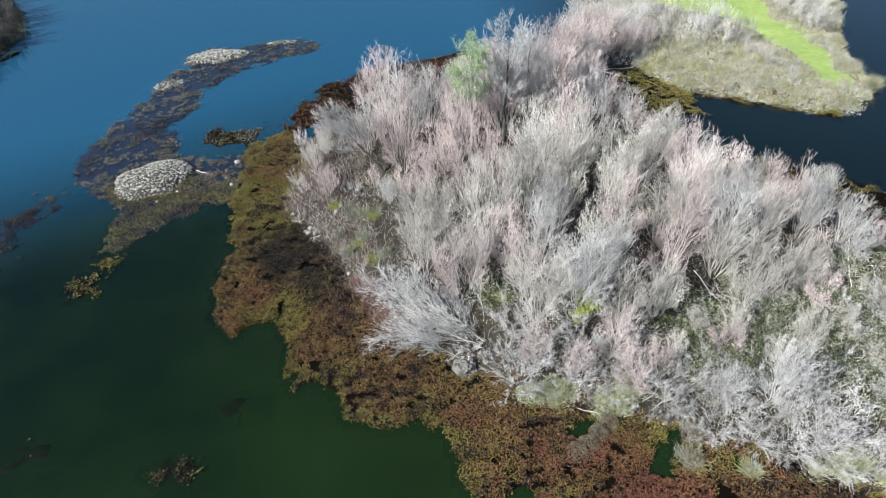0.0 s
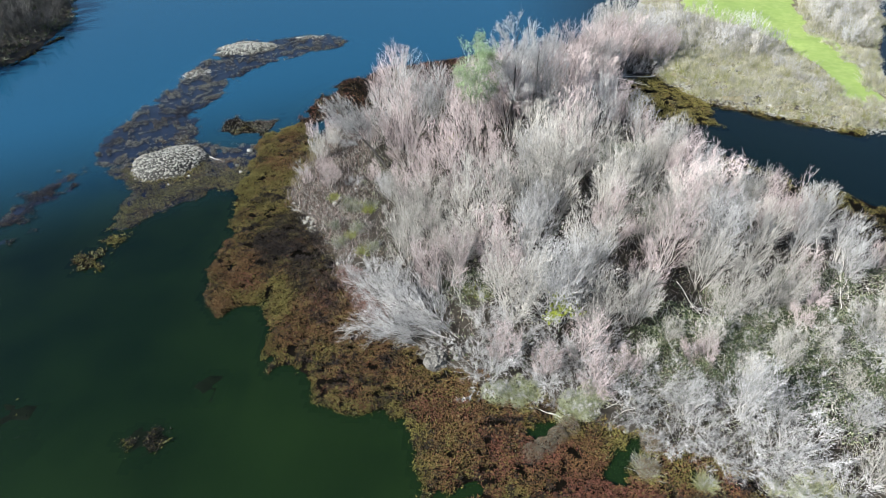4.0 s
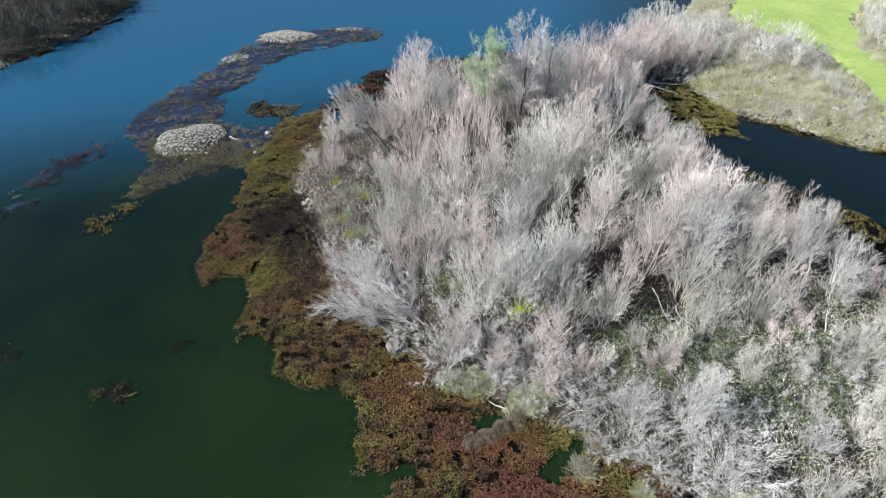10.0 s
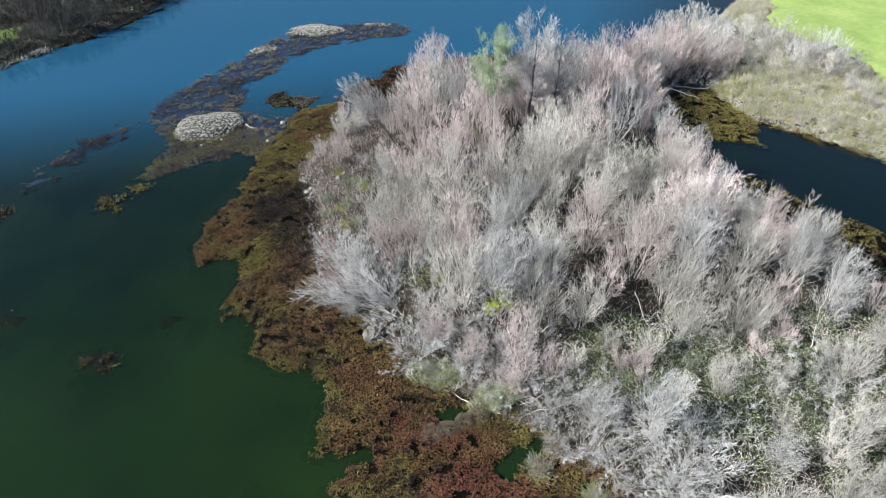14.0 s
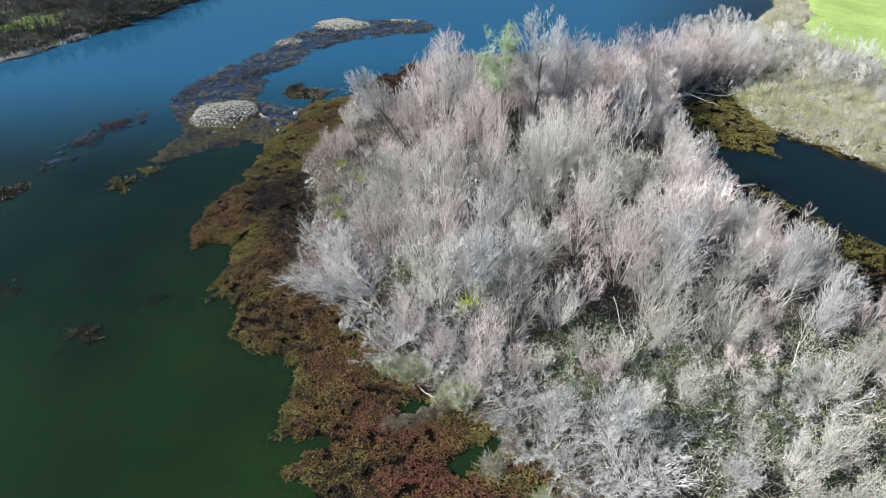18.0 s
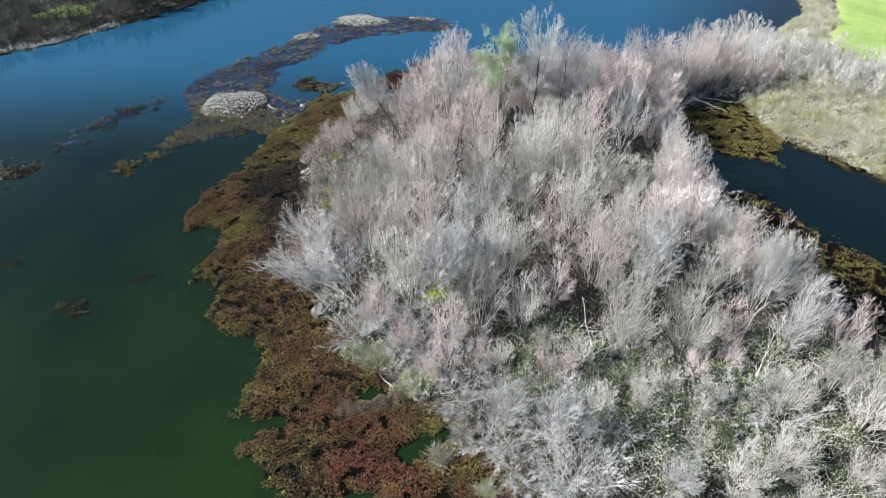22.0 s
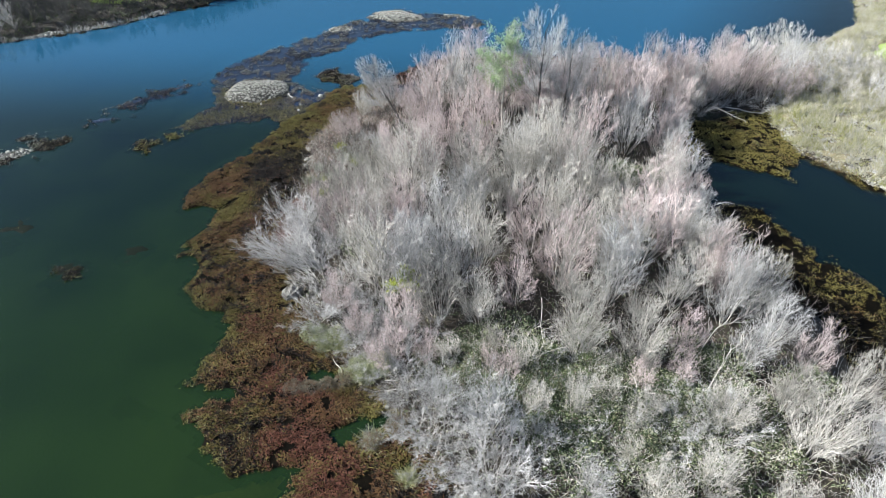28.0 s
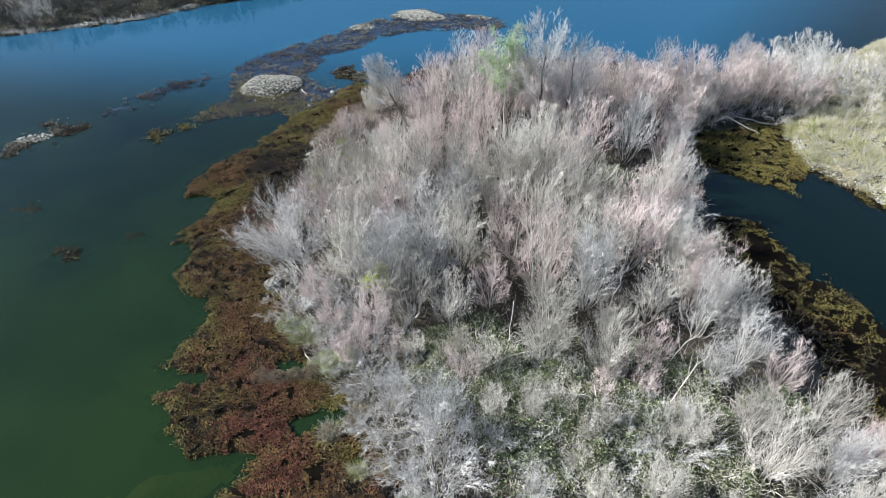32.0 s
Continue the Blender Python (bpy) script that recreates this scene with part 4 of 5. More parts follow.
s.tubes(sweep(np.column_stack([q, z - 0.03]), D, ln, np.full(n, -0.1), 2, rng, 0.05), np.full((n, 2), 0.012), 3, rng.integers(0, 3, n))
tagged(new("dry_brush", s.mesh("dry_brush", [M_deadweed, M_tan, M_litter])), "low pinkish dry brush on the stony bank", "brush", kind="stuff")


q = scatter(BRAMBLES, 34000, -0.6, rng, 0.9)
n = len(q)
tall_b = np.clip((inside(q[:, 0], q[:, 1], BRAMBLES) + 0.8) / 1.8, 0.15, 1) * np.clip(1.0 + 0.9 * vnoise(q[:, 0], q[:, 1], 2.0, 71) + 0.6 * vnoise(q[:, 0], q[:, 1], 0.8, 72), 0.1, 2.4)
P = np.column_stack([q, np.maximum(ground_height(q[:, 0], q[:, 1]), 0) + tall_b * rng.uniform(0.45, 1.05, n)])
s = Soup()
tone = vnoise(q[:, 0], q[:, 1], 2.6, 73)
s.leaves(P, 0.105, rng, choose([1.5 + 0.5 * tone, 0.32 - 0.2 * tone, 0.42 + 0 * tone, 0.05 + 0.05 * tone], rng), tilt=0.9, slim=0.7)
tagged(new("bramble_cover", s.mesh("bramble_cover", [M_bramble, M_greyleaf, M_litter, M_paleleaf])), "tangled grey-green bramble leaves between the shrubs", "bramble", kind="stuff")
PINKBED = [(-11.4, 36.2), (-11.0, 32.8), (-9, 30.2), (-6, 29.2), (-4.6, 31.5), (-6, 35), (-8.6, 37.4)]
q = scatter(PINKBED, 9000, -0.2, rng, 1.0)
n = len(q)
az, el, ln = rng.uniform(0, 6.28, n), rng.uniform(0.2, 1.4, n), rng.uniform(0.12, 0.42, n)
D = np.stack([np.cos(az) * np.cos(el), np.sin(az) * np.cos(el), np.sin(el)], 1)
s = Soup()
s.tubes(sweep(np.column_stack([q, np.maximum(ground_height(q[:, 0], q[:, 1]), 0.02)]), D, ln, np.full(n, -0.1), 2, rng, 0.05), np.full((n, 2), 0.016), 3, rng.integers(0, 2, n))
tagged(new("dead_weed", s.mesh("dead_weed", [M_deadweed, M_red])), "pinkish-brown dead weed stalks beside the collapsed willow", "weed", kind="stuff")


def bramble(seed, leafmat, canes=46, leaves=1100):
    rng = np.random.default_rng(seed)
    ob = tagged(new("bramble_mound"), "dark green bramble mound with pale arching canes", "bramble", "bramble mounds")
    az, ti = rng.uniform(0, 6.28, canes), np.radians(rng.uniform(15, 60, canes))
    D = np.stack([np.cos(az) * np.sin(ti), np.sin(az) * np.sin(ti), np.cos(ti)], 1)
    P = np.column_stack([rng.normal(0, 0.5, (canes, 2)), np.full(canes, -0.1)])
    pts = sweep(P, D, rng.uniform(1.6, 3.0, canes), np.full(canes, -0.45), 6, rng, 0.04)
    s = Soup()
    s.tubes(pts, np.tile(np.linspace(0.016, 0.004, 6), (canes, 1)), 3)
    part("cane_tangle", s.mesh("canes", M_bleached), ob, "pale arching canes", kind="stuff")
    r, a = np.sqrt(rng.uniform(0, 1, leaves)) * 1.7, rng.uniform(0, 6.28, leaves)
    x, y = r * np.cos(a), r * np.sin(a)
    top = 1.15 * np.sqrt(np.maximum(1 - (r / 1.75) ** 2, 0)) * (1 + 0.3 * vnoise(x, y, 0.7, seed))
    s = Soup()
    s.leaves(np.column_stack([x, y, top * rng.uniform(0.55, 1.05, leaves)]), 0.12, rng, choose([1 + 0 * x, 0.45 + 0.5 * vnoise(x, y, 0.9, seed + 1), 0.06 + 0 * x], rng), tilt=0.9, slim=0.7)
    part("foliage", s.mesh("bramble_leaves", leafmat), ob, kind="stuff")
    return ob


brambles = [bramble(301 + i, [M_bramble, M_greyleaf, M_paleleaf]) for i in range(3)]
SPOTS = [(14.4, 30.7), (12.5, 29), (16.5, 29.3), (17.5, 27), (19.3, 28.7), (20.6, 26.4), (22.4, 28.4), (23.8, 30.7), (24.5, 28), (26.4, 30.4), (28.3, 31.6), (26.5, 34.2), (24, 34.6), (21.6, 31.2),
         (19, 24.4), (21.8, 23.6), (24.6, 25.4), (27.5, 27.4), (30, 29.4), (31, 35), (15, 44), (14.5, 54), (16.3, 53), (13.5, 52.5), (1, 34), (16.8, 43.2), (26.8, 23.2), (29.8, 25.2), (18.6, 33), (28.6, 22)]
for i, (x, y) in enumerate(SPOTS):
    random.seed(i)
    plant(brambles, i, x, y, random.uniform(0.85, 1.3), random.uniform(0, 6.28))


def tussock(seed, blades, mats, label, name="grass_tussock", H=0.8, spread=(5, 65), count=1, width=0.012):
    rng = np.random.default_rng(seed)
    az, ti = rng.uniform(0, 6.28, blades), np.radians(rng.uniform(spread[0], spread[1], blades))
    D = np.stack([np.cos(az) * np.sin(ti), np.sin(az) * np.sin(ti), np.cos(ti)], 1)
    P = np.column_stack([rng.normal(0, 0.25, (blades, 2)), np.full(blades, -0.06)])
    pts = sweep(P, D, H * rng.uniform(0.6, 1.2, blades), np.full(blades, -0.22), 3, rng, 0.03)
    s = Soup()
    s.tubes(pts, np.tile([width, width * 0.8, 0.003], (blades, 1)), 3, rng.integers(0, len(mats), blades))
    return tagged(new(name, s.mesh(name, mats)), label, "grass", "tussocks along the margin")


def place_all(kinds, spots, lo=0.8, hi=1.25):
    for i, (x, y) in enumerate(spots):
        random.seed(i + 7)
        k = random.uniform(lo, hi)
        m = pose(x, y, max(floor_z(x, y), 0.0), 0, 0, random.uniform(0, 360))
        src = kinds[i % len(kinds)]
        ob = src if i < len(kinds) else copy_thing(src, m)
        ob.matrix_basis = m @ Matrix.Diagonal((k, k, k, 1))


pale = [tussock(401, 420, [M_paleleaf, M_straw, M_straw_green], "pale yellow-green grass mound at the water's edge", H=1.0, width=0.016),
        tussock(402, 420, [M_straw, M_grey, M_paleleaf], "bleached grey-cream grass mound at the water's edge", H=1.0, width=0.016)]
place_all(pale, [(3.9, 24.7), (3.2, 25.6), (7.8, 24.1), (8.6, 24.8), (5.0, 25.4), (10.8, 20.5), (13.8, 19.6), (18.4, 18.9), (19.4, 19.4), (17.2, 19.3), (20.5, 18.2)], 0.8, 1.2)
yellow = [tussock(405, 200, [M_straw_green, M_ivy], "yellow-green grass tuft beside stones", H=0.8)]
place_all(yellow, [(-10.9, 46.1), (-8.6, 40.6), (-7.4, 38.6), (1.0, 34.0), (2.0, 33.4), (-7.7, 44.2), (-1.0, 56.6), (-0.4, 57.2)], 0.8, 1.2)
grey_bush = [tussock(407, 260, [M_greyleaf, M_bramble, M_grey], "low grey-green bush on the bank", "low_bush", H=0.9)]
place_all(grey_bush, [(-9.6, 45.3), (-8.6, 44.8), (-9.2, 44.2), (-7.6, 45.0), (-8.2, 41.4), (-9.4, 39.8), (-6.6, 39.2), (-10.2, 42.0)], 0.9, 1.4)

# leafy mounds between the shrubs and the weed
def leafy_mound(seed, mats, weights, label, leaves=1500):
    rng = np.random.default_rng(seed)
    rad, a = np.sqrt(rng.uniform(0, 1, leaves)), rng.uniform(0, 6.28, leaves)
    x, y = rad * np.cos(a), rad * np.sin(a)
    top = 0.65 * np.sqrt(np.maximum(1.05 - rad ** 2, 0)) * (1 + 0.9 * vnoise(x, y, 0.5, seed))
    top = np.maximum(top, 0.04)
    s = Soup()
    s.leaves(np.column_stack([x, y, top * rng.uniform(0.5, 1.05, leaves)]), 0.15, rng, choose([w + 0 * x for w in weights], rng), tilt=1.2, slim=0.28)
    return tagged(new("leafy_mound", s.mesh("leafy_mound", mats)), label, "low bush", "mounds along the margin")


green_mounds = [leafy_mound(431, [M_paleleaf, M_greyleaf, M_bramble], [1.6, 0.5, 0.1], "pale green leafy mound beside floating weed")]
place_all(green_mounds, [(7.9, 24.1), (3.7, 24.9), (8.4, 24.9), (4.4, 25.6), (2.7, 25.4), (18.6, 19.0), (7.2, 24.6), (6.8, 23.9)], 0.7, 1.15)
for i, (x, y, k) in enumerate(((3.9, 25.4, 0.42), (4.6, 24.9, 0.3), (7.7, 24.5, 0.45), (8.3, 24.0, 0.32), (6.6, 24.6, 0.35), (11.6, 22.2, 0.4), (10.9, 20.4, 0.22))):
    random.seed(i + 1300)
    plant(low_kinds, i, x, y, k, random.uniform(0, 6.28), 20, (-0.4, -0.9))
dead_mounds = [leafy_mound(432, [M_litter, M_barleaf, M_brown], [1, 0.8, 0.5], "low pinkish-grey dead weed mound in the shallows")]
place_all(dead_mounds, [(5.4, 21.7), (6.2, 22.4), (10.9, 20.4), (11.5, 22.0), (6.9, 23.1), (4.6, 21.1)], 0.55, 0.85)

# low pink-grey brush on the stony western bank
for i, (x, y) in enumerate([(-15.0, 51), (-14, 49), (-13.6, 53.5), (-12.4, 50), (-11.6, 47.6), (-14.6, 56), (-13, 58), (-11.2, 49), (-12.6, 55.6), (-15.6, 59), (-9.4, 48), (-6, 46.6)]):
    random.seed(i + 50)
    plant(low_kinds if i % 5 == 0 else near_kinds, (0, 2, 1)[i % 3], x, y, random.uniform(0.32, 0.50), random.uniform(0, 6.28))

# a splash of yellow-green leaves on one bush
s = Soup()
rng = np.random.default_rng(71)
P = np.concatenate([rng.normal((6.9, 30.3, 3.3), (0.30, 0.3, 0.35), (170, 3)), rng.normal((6.4, 29.6, 2.7), (0.25, 0.2, 0.25), (90, 3)), rng.normal((7.6, 29.9, 3.0), (0.3, 0.2, 0.15), (50, 3))])
s.leaves(P, 0.24, rng, 0, slim=0.7)
stem = Soup()
stem.tubes(sweep(np.array([[6.9, 30.0, 0.4]]), np.array([[0, 0.02, 1.0]]), np.array([3.1]), np.array([0.0]), 6, rng, 0.02), np.linspace(0.03, 0.008, 6)[None], 5)
ivy = tagged(new("leafy_bush"), "bright yellow-green leafy bush among grey twigs", "bush")
part("stem", stem.mesh("ivy_stem", M_bark), ivy)
part("foliage", s.mesh("ivy_leaves", M_ivy), ivy, kind="stuff")


# ---- fallen wood ----
def fallen(a, c, r, mat, label, sag=0.0, twigs=5, seed=0):
    """A fallen limb between two places, with a few broken side branches."""
    rng = np.random.default_rng(seed)
    a, c = np.array(a, float), np.array(c, float)
    L = float(np.linalg.norm(c - a))
    ob = tagged(new("fallen_branch"), label, "branch", "fallen wood")
    pts = sweep(a[None], ((c - a) / L)[None], np.array([L]), np.array([-sag]), 7, rng, 0.02)
    pts[0, :, 2] += sag * L * np.linspace(0, 1, 7)
    s = Soup()
    s.tubes(pts, (r * np.linspace(1, 0.3, 7))[None], 6)
    part("limb", s.mesh("fallen_limb", mat, True), ob)
    P, D, Lb = sprout(pts, twigs, 0.35, 0.95, (25, 50), 0.32, np.array([L]), rng)
    for k in range(len(P)):
        s = Soup()
        s.tubes(sweep(P[k:k + 1], D[k:k + 1], Lb[k:k + 1], np.array([0.1]), 4, rng, 0.04), (r * 0.4 * np.linspace(1, 0.3, 4))[None], 4)
        part("side_branch", s.mesh("fallen_side", mat), ob)
    return ob


BL = "long bleached fallen limb lying across brambles"
for k, (a, c, r) in enumerate([((15.5, 27.7, 1.5), (18.4, 30.6, 2.5), 0.065), ((15.7, 27.5, 1.5), (17.1, 24.2, 1.2), 0.05), ((17.2, 28.5, 1.6), (19.1, 26.9, 1.4), 0.045),
                               ((19.2, 26.9, 1.4), (22.6, 28.2, 1.8), 0.05), ((20.2, 28.8, 1.6), (22.3, 29.3, 2.3), 0.05), ((22.2, 30.2, 2.2), (23.6, 27.9, 1.1), 0.04),
                               ((15.2, 33.4, 2.6), (16.8, 30.1, 1.0), 0.045), ((20.1, 37.6, 1.2), (19.6, 42.0, 4.0), 0.05), ((25.7, 31.7, 1.0), (27.0, 35.3, 3.4), 0.05),
                               ((9.6, 23.6, 0.4), (13.6, 25.4, 1.2), 0.035), ((9.2, 24.2, 0.5), (12.8, 26.4, 1.3), 0.03), ((5.0, 24.4, 0.25), (7.0, 23.2, 0.3), 0.04), ((28.5, 30.5, 0.8), (31, 34.5, 3.2), 0.03),
                               ((24.6, 33.6, 0.8), (26.4, 38.5, 3.8), 0.045)]):
    fallen(a, c, r * 0.72, M_bleached, BL, 0.08, 7, 500 + k)
fallen((37.6, 68.6, 0.9), (39.6, 67.0, 0.85), 0.09, M_bleached, "bleached driftwood log on dry grass", 0, 1, 530)
fallen((-25.2, 54.6, 0.12), (-23.4, 53.6, 0.1), 0.06, M_bleached, "bleached stick lying in shallow weed", 0, 1, 531)
fallen((19.5, 73.6, 0.6), (23.5, 74.4, 0.3), 0.06, M_bleached, "pale dead branch hanging over the channel", 0, 5, 532)
fallen((18.4, 72.4, 0.9), (22.2, 71.6, 0.25), 0.05, M_bleached, "pale dead branch hanging over the channel", 0, 6, 533)


# ---- stones ----
def stone_mesh(seed, mat, detail=1):
    bm = bmesh.new()
    bmesh.ops.create_icosphere(bm, subdivisions=detail, radius=1.0)
    rnd = random.Random(seed)
    off = Vector((rnd.uniform(0, 9), rnd.uniform(0, 9), rnd.uniform(0, 9)))
    sx, sy, sz = rnd.uniform(0.85, 1.25), rnd.uniform(0.7, 1.0), rnd.uniform(0.5, 0.75)
    for v in bm.verts:
        v.co *= 1 + 0.35 * noise.noise(v.co * 1.1 + off)
        v.co = Vector((v.co.x * sx, v.co.y * sy, v.co.z * sz))
    me = bpy.data.meshes.new("stone")
    bm.to_mesh(me)
    bm.free()
    me.materials.append(mat)
    return me


STONES = [stone_mesh(i, M_stone) for i in range(7)]
BASE_V = np.array([v.co[:] for v in STONES[2].vertices])
BASE_F = np.array([p.vertices[:] for p in STONES[2].polygons])


def stone_heap(name, label, x, y, a, c, turn, high, singles, rest, size, seed):
    """A low heap of river stones: damp core, stones laid one by one, and the finer rest."""
    rng = np.random.default_rng(seed)
    ob = tagged(new(name), label, "stone heap")
    ob.matrix_basis = pose(x, y, 0, 0, 0, turn)
    u = np.linspace(-1.15, 1.15, 40)
    U, W = np.meshgrid(u, u)
    r = np.abs(np.hypot(U, W) + 0.22 * vnoise(U * 2.2, W * 2.2, 1.0, seed))

    def top(r):
        return high * np.clip(1 - r ** 2.4, -0.5, 1) - 0.05

    part("gravel_core", mesh_of("gravel_core", np.stack([U * a, W * c, top(r)], -1).reshape(-1, 3), grid_faces(40, 40), M_gravelbed, smooth=True), ob)
    n = singles + rest
    rr, an = np.sqrt(rng.uniform(0, 1, n)) * 1.02, rng.uniform(0, 6.28, n)
    px, py = rr * np.cos(an), rr * np.sin(an)
    pz = top(np.abs(rr + 0.22 * vnoise(px * 2.2, py * 2.2, 1.0, seed)))
    sc = size * rng.uniform(0.55, 1.25, n)
    for k in range(singles):
        st = new("stone", STONES[k % 7])
        st.parent = ob
        st.matrix_basis = pose(px[k] * a, py[k] * c, pz[k] + sc[k] * 0.2, rng.uniform(-25, 25), rng.uniform(-25, 25), rng.uniform(0, 360)) @ Matrix.Scale(sc[k] * 1.15, 4)
    cs, sn = np.cos(rng.uniform(0, 6.28, rest)), np.sin(rng.uniform(0, 6.28, rest))
    V = BASE_V[None] * sc[singles:, None, None]
    V = np.stack([V[..., 0] * cs[:, None] - V[..., 1] * sn[:, None], V[..., 0] * sn[:, None] + V[..., 1] * cs[:, None], V[..., 2]], -1)
    V += np.column_stack([px * a, py * c, pz + sc * 0.2])[singles:, None]
    F = (BASE_F[None] + (np.arange(rest) * len(BASE_V))[:, None, None]).reshape(-1, 3)
    part("gravel", mesh_of("gravel", V.reshape(-1, 3), F, M_stone_j), ob, kind="stuff")
    return ob


stone_heap("gravel_heap", "rounded heap of pale river stones on a weedy bar", -29.1, 53.4, 3.7, 3.5, 40, 0.85, 300, 1500, 0.098, 1)
stone_heap("gravel_heap", "long low heap of pale river stones on the bar", -30.2, 85.0, 4.4, 2.5, 18, 0.5, 260, 600, 0.14, 2)
stone_heap("gravel_heap", "thin scatter of pale stones breaking the water", -34.2, 76.2, 2.2, 1.4, 40, 0.16, 90, 80, 0.12, 3)
stone_heap("gravel_heap", "few pale stones among sunken weed", -39.6, 30.4, 2.0, 1.0, 60, 0.12, 60, 40, 0.13, 4)
stone_heap("gravel_heap", "few pale stones at the tip of the bar", -22.5, 89.4, 2.2, 0.7, 10, 0.12, 60, 40, 0.14, 5)
stone_heap("stony_bank", "eroded bank of pale stones beside dark weed", -14.0, 46.4, 1.4, 2.4, 20, 0.35, 110, 60, 0.13, 6)
stone_heap("stony_bank", "eroded bank of pale stones beside dark weed", -12.4, 43.2, 1.0, 1.6, 30, 0.35, 80, 60, 0.14, 7)
for i, (x, y, s) in enumerate([(-21.5, 55.9, 0.34), (-21.9, 53.0, 0.24), (-21.2, 51.8, 0.2), (-26.0, 51.0, 0.16), (-25.2, 56.6, 0.15), (10.2, 22.9, 0.2), (-10.4, 46.0, 0.3), (-10.8, 45.4, 0.22), (-27.4, 49.4, 0.14), (-9.2, 37.6, 0.2)]):
    st = tagged(new("boulder", STONES[i % 7]), "single pale stone lying in the weed", "stone", "single stones")
    st.matrix_basis = pose(x, y, max(floor_z(x, y), 0) + 0.1, 10, 5, 40 * i) @ Matrix.Scale(s, 4)


def stump(x, y):
    """A grey eroded clod of earth and roots at the water's edge, split by a dark cleft."""
    ob = tagged(new("earth_clod"), "grey eroded clod of roots with a dark cleft", "earth mound")
    for k, (dx, dy, a, c, h) in enumerate(((-0.75, 0.0, 0.85, 0.8, 0.75), (0.65, 0.15, 0.55, 0.75, 0.8))):
        bm = bmesh.new()
        bmesh.ops.create_icosphere(bm, subdivisions=4, radius=1.0)
        for v in bm.verts:
            n = 0.3 * noise.noise(v.co * 1.6 + Vector((k * 5, 0, 0))) + 0.14 * noise.noise(v.co * 6)
            v.co = v.co * (1 + n)
            v.co = Vector((v.co.x * a + dx, v.co.y * c + dy, v.co.z * h))
        me = bpy.data.meshes.new("clod")
        bm.to_mesh(me)
        bm.free()
        me.materials.append(M_clod)
        part("clod", me, ob)
    ob.matrix_basis = pose(x, y, 0.1, 0, 0, 15)
    return ob


stump(-0.3, 28.1)

# ---- sunken shoals ----
def shoal(name, poly, label, mat, depth, seed):
    """A bank of silt that lies just under the water."""
    p = np.array(poly)
    lo, hi = p.min(0) - 4, p.max(0) + 4
    u, v = np.arange(lo[0], hi[0], 0.3), np.arange(lo[1], hi[1], 0.3)
    X, Y = np.meshgrid(u, v)
    d = inside(X, Y, poly) + 0.5 * vnoise(X, Y, 1.8, seed) + 0.5 * vnoise(X, Y, 0.7, seed + 1)
    Z = -depth + np.clip(d, -6, 0.1) * 0.5 + 0.14 * vnoise(X, Y, 0.8, seed + 2) + 0.08 * vnoise(X, Y, 2.4, seed + 3)
    F = grid_faces(len(u), len(v))
    F = F[(d.ravel()[F] > -2.2).any(1)]
    used, inv = np.unique(F, return_inverse=True)
    return tagged(new(name, mesh_of(name, np.stack([X, Y, Z], -1).reshape(-1, 3)[used], inv.reshape(F.shape), mat, smooth=True)), label, "shoal", kind="structure")


shoal("silt_bar", [(5.4, 13.6), (6.2, 15.4), (7.8, 17.0), (8.6, 16.4), (9, 13.8), (10.5, 12), (9.5, 10), (5, 11.5)], "olive silt shoal just under the water", M_shoal, 0.28, 15)

# ---- the grassy spit ----
LAWN = [(31.5, 97), (33.5, 93), (39, 91), (42.0, 84), (43.6, 74), (41.8, 67), (44.0, 64.6), (46.4, 68), (48.2, 74), (48.6, 81), (47.5, 89), (50, 100), (58, 116), (70, 140), (60, 165), (45, 160), (36, 140), (34.5, 117), (35.2, 106)]
u, v = np.arange(26, 78, 0.7), np.arange(58, 172, 0.7)
X, Y = np.meshgrid(u, v)
d = inside(X, Y, LAWN) + 0.8 * vnoise(X, Y, 3.2, 51) + 0.4 * vnoise(X, Y, 1.2, 52)
Z = ground_height(X, Y) + np.clip(d * 0.2, -0.3, 0.10)
F = grid_faces(len(u), len(v))
F = F[(d.ravel()[F] > -0.6).any(1)]
used, inv = np.unique(F, return_inverse=True)
lawn = new("lawn", mesh_of("lawn", np.stack([X, Y, Z], -1).reshape(-1, 3)[used], inv.reshape(F.shape), M_lawn, smooth=True))
tagged(lawn, "bright green mown grass field on the spit", "grass", kind="structure")


TURF = [(23.8, 75.6), (25.8, 71.9), (27.9, 68.2), (32.1, 65.8), (36.9, 62.8), (40.3, 61.1), (43.4, 61.5), (48, 66), (50, 75), (55, 86), (60.4, 95.4), (70, 123), (52, 110), (40, 112), (32, 112), (28, 101), (23, 96.5), (21, 86)]
u, v = np.arange(20, 72, 0.6), np.arange(60, 126, 0.6)
X, Y = np.meshgrid(u, v)
d = inside(X, Y, TURF) + 0.5 * vnoise(X, Y, 2.2, 55) + 0.3 * vnoise(X, Y, 0.9, 56)
bumps = np.clip(0.10 * vnoise(X, Y, 1.1, 57) + 0.05 * vnoise(X, Y, 0.6, 58), -0.04, 1) * (inside(X, Y, LAWN) < -1)
Z = ground_height(X, Y) + np.clip(d * 0.15, -0.25, 0.02) + bumps
F = grid_faces(len(u), len(v))
F = F[(d.ravel()[F] > -0.8).any(1)]
used, inv = np.unique(F, return_inverse=True)
turf = new("turf", mesh_of("turf", np.stack([X, Y, Z], -1).reshape(-1, 3)[used], inv.reshape(F.shape), M_turf, smooth=True))
tagged(turf, "matted straw-coloured turf on the spit, darkened for shaded gaps", "grass", kind="structure")


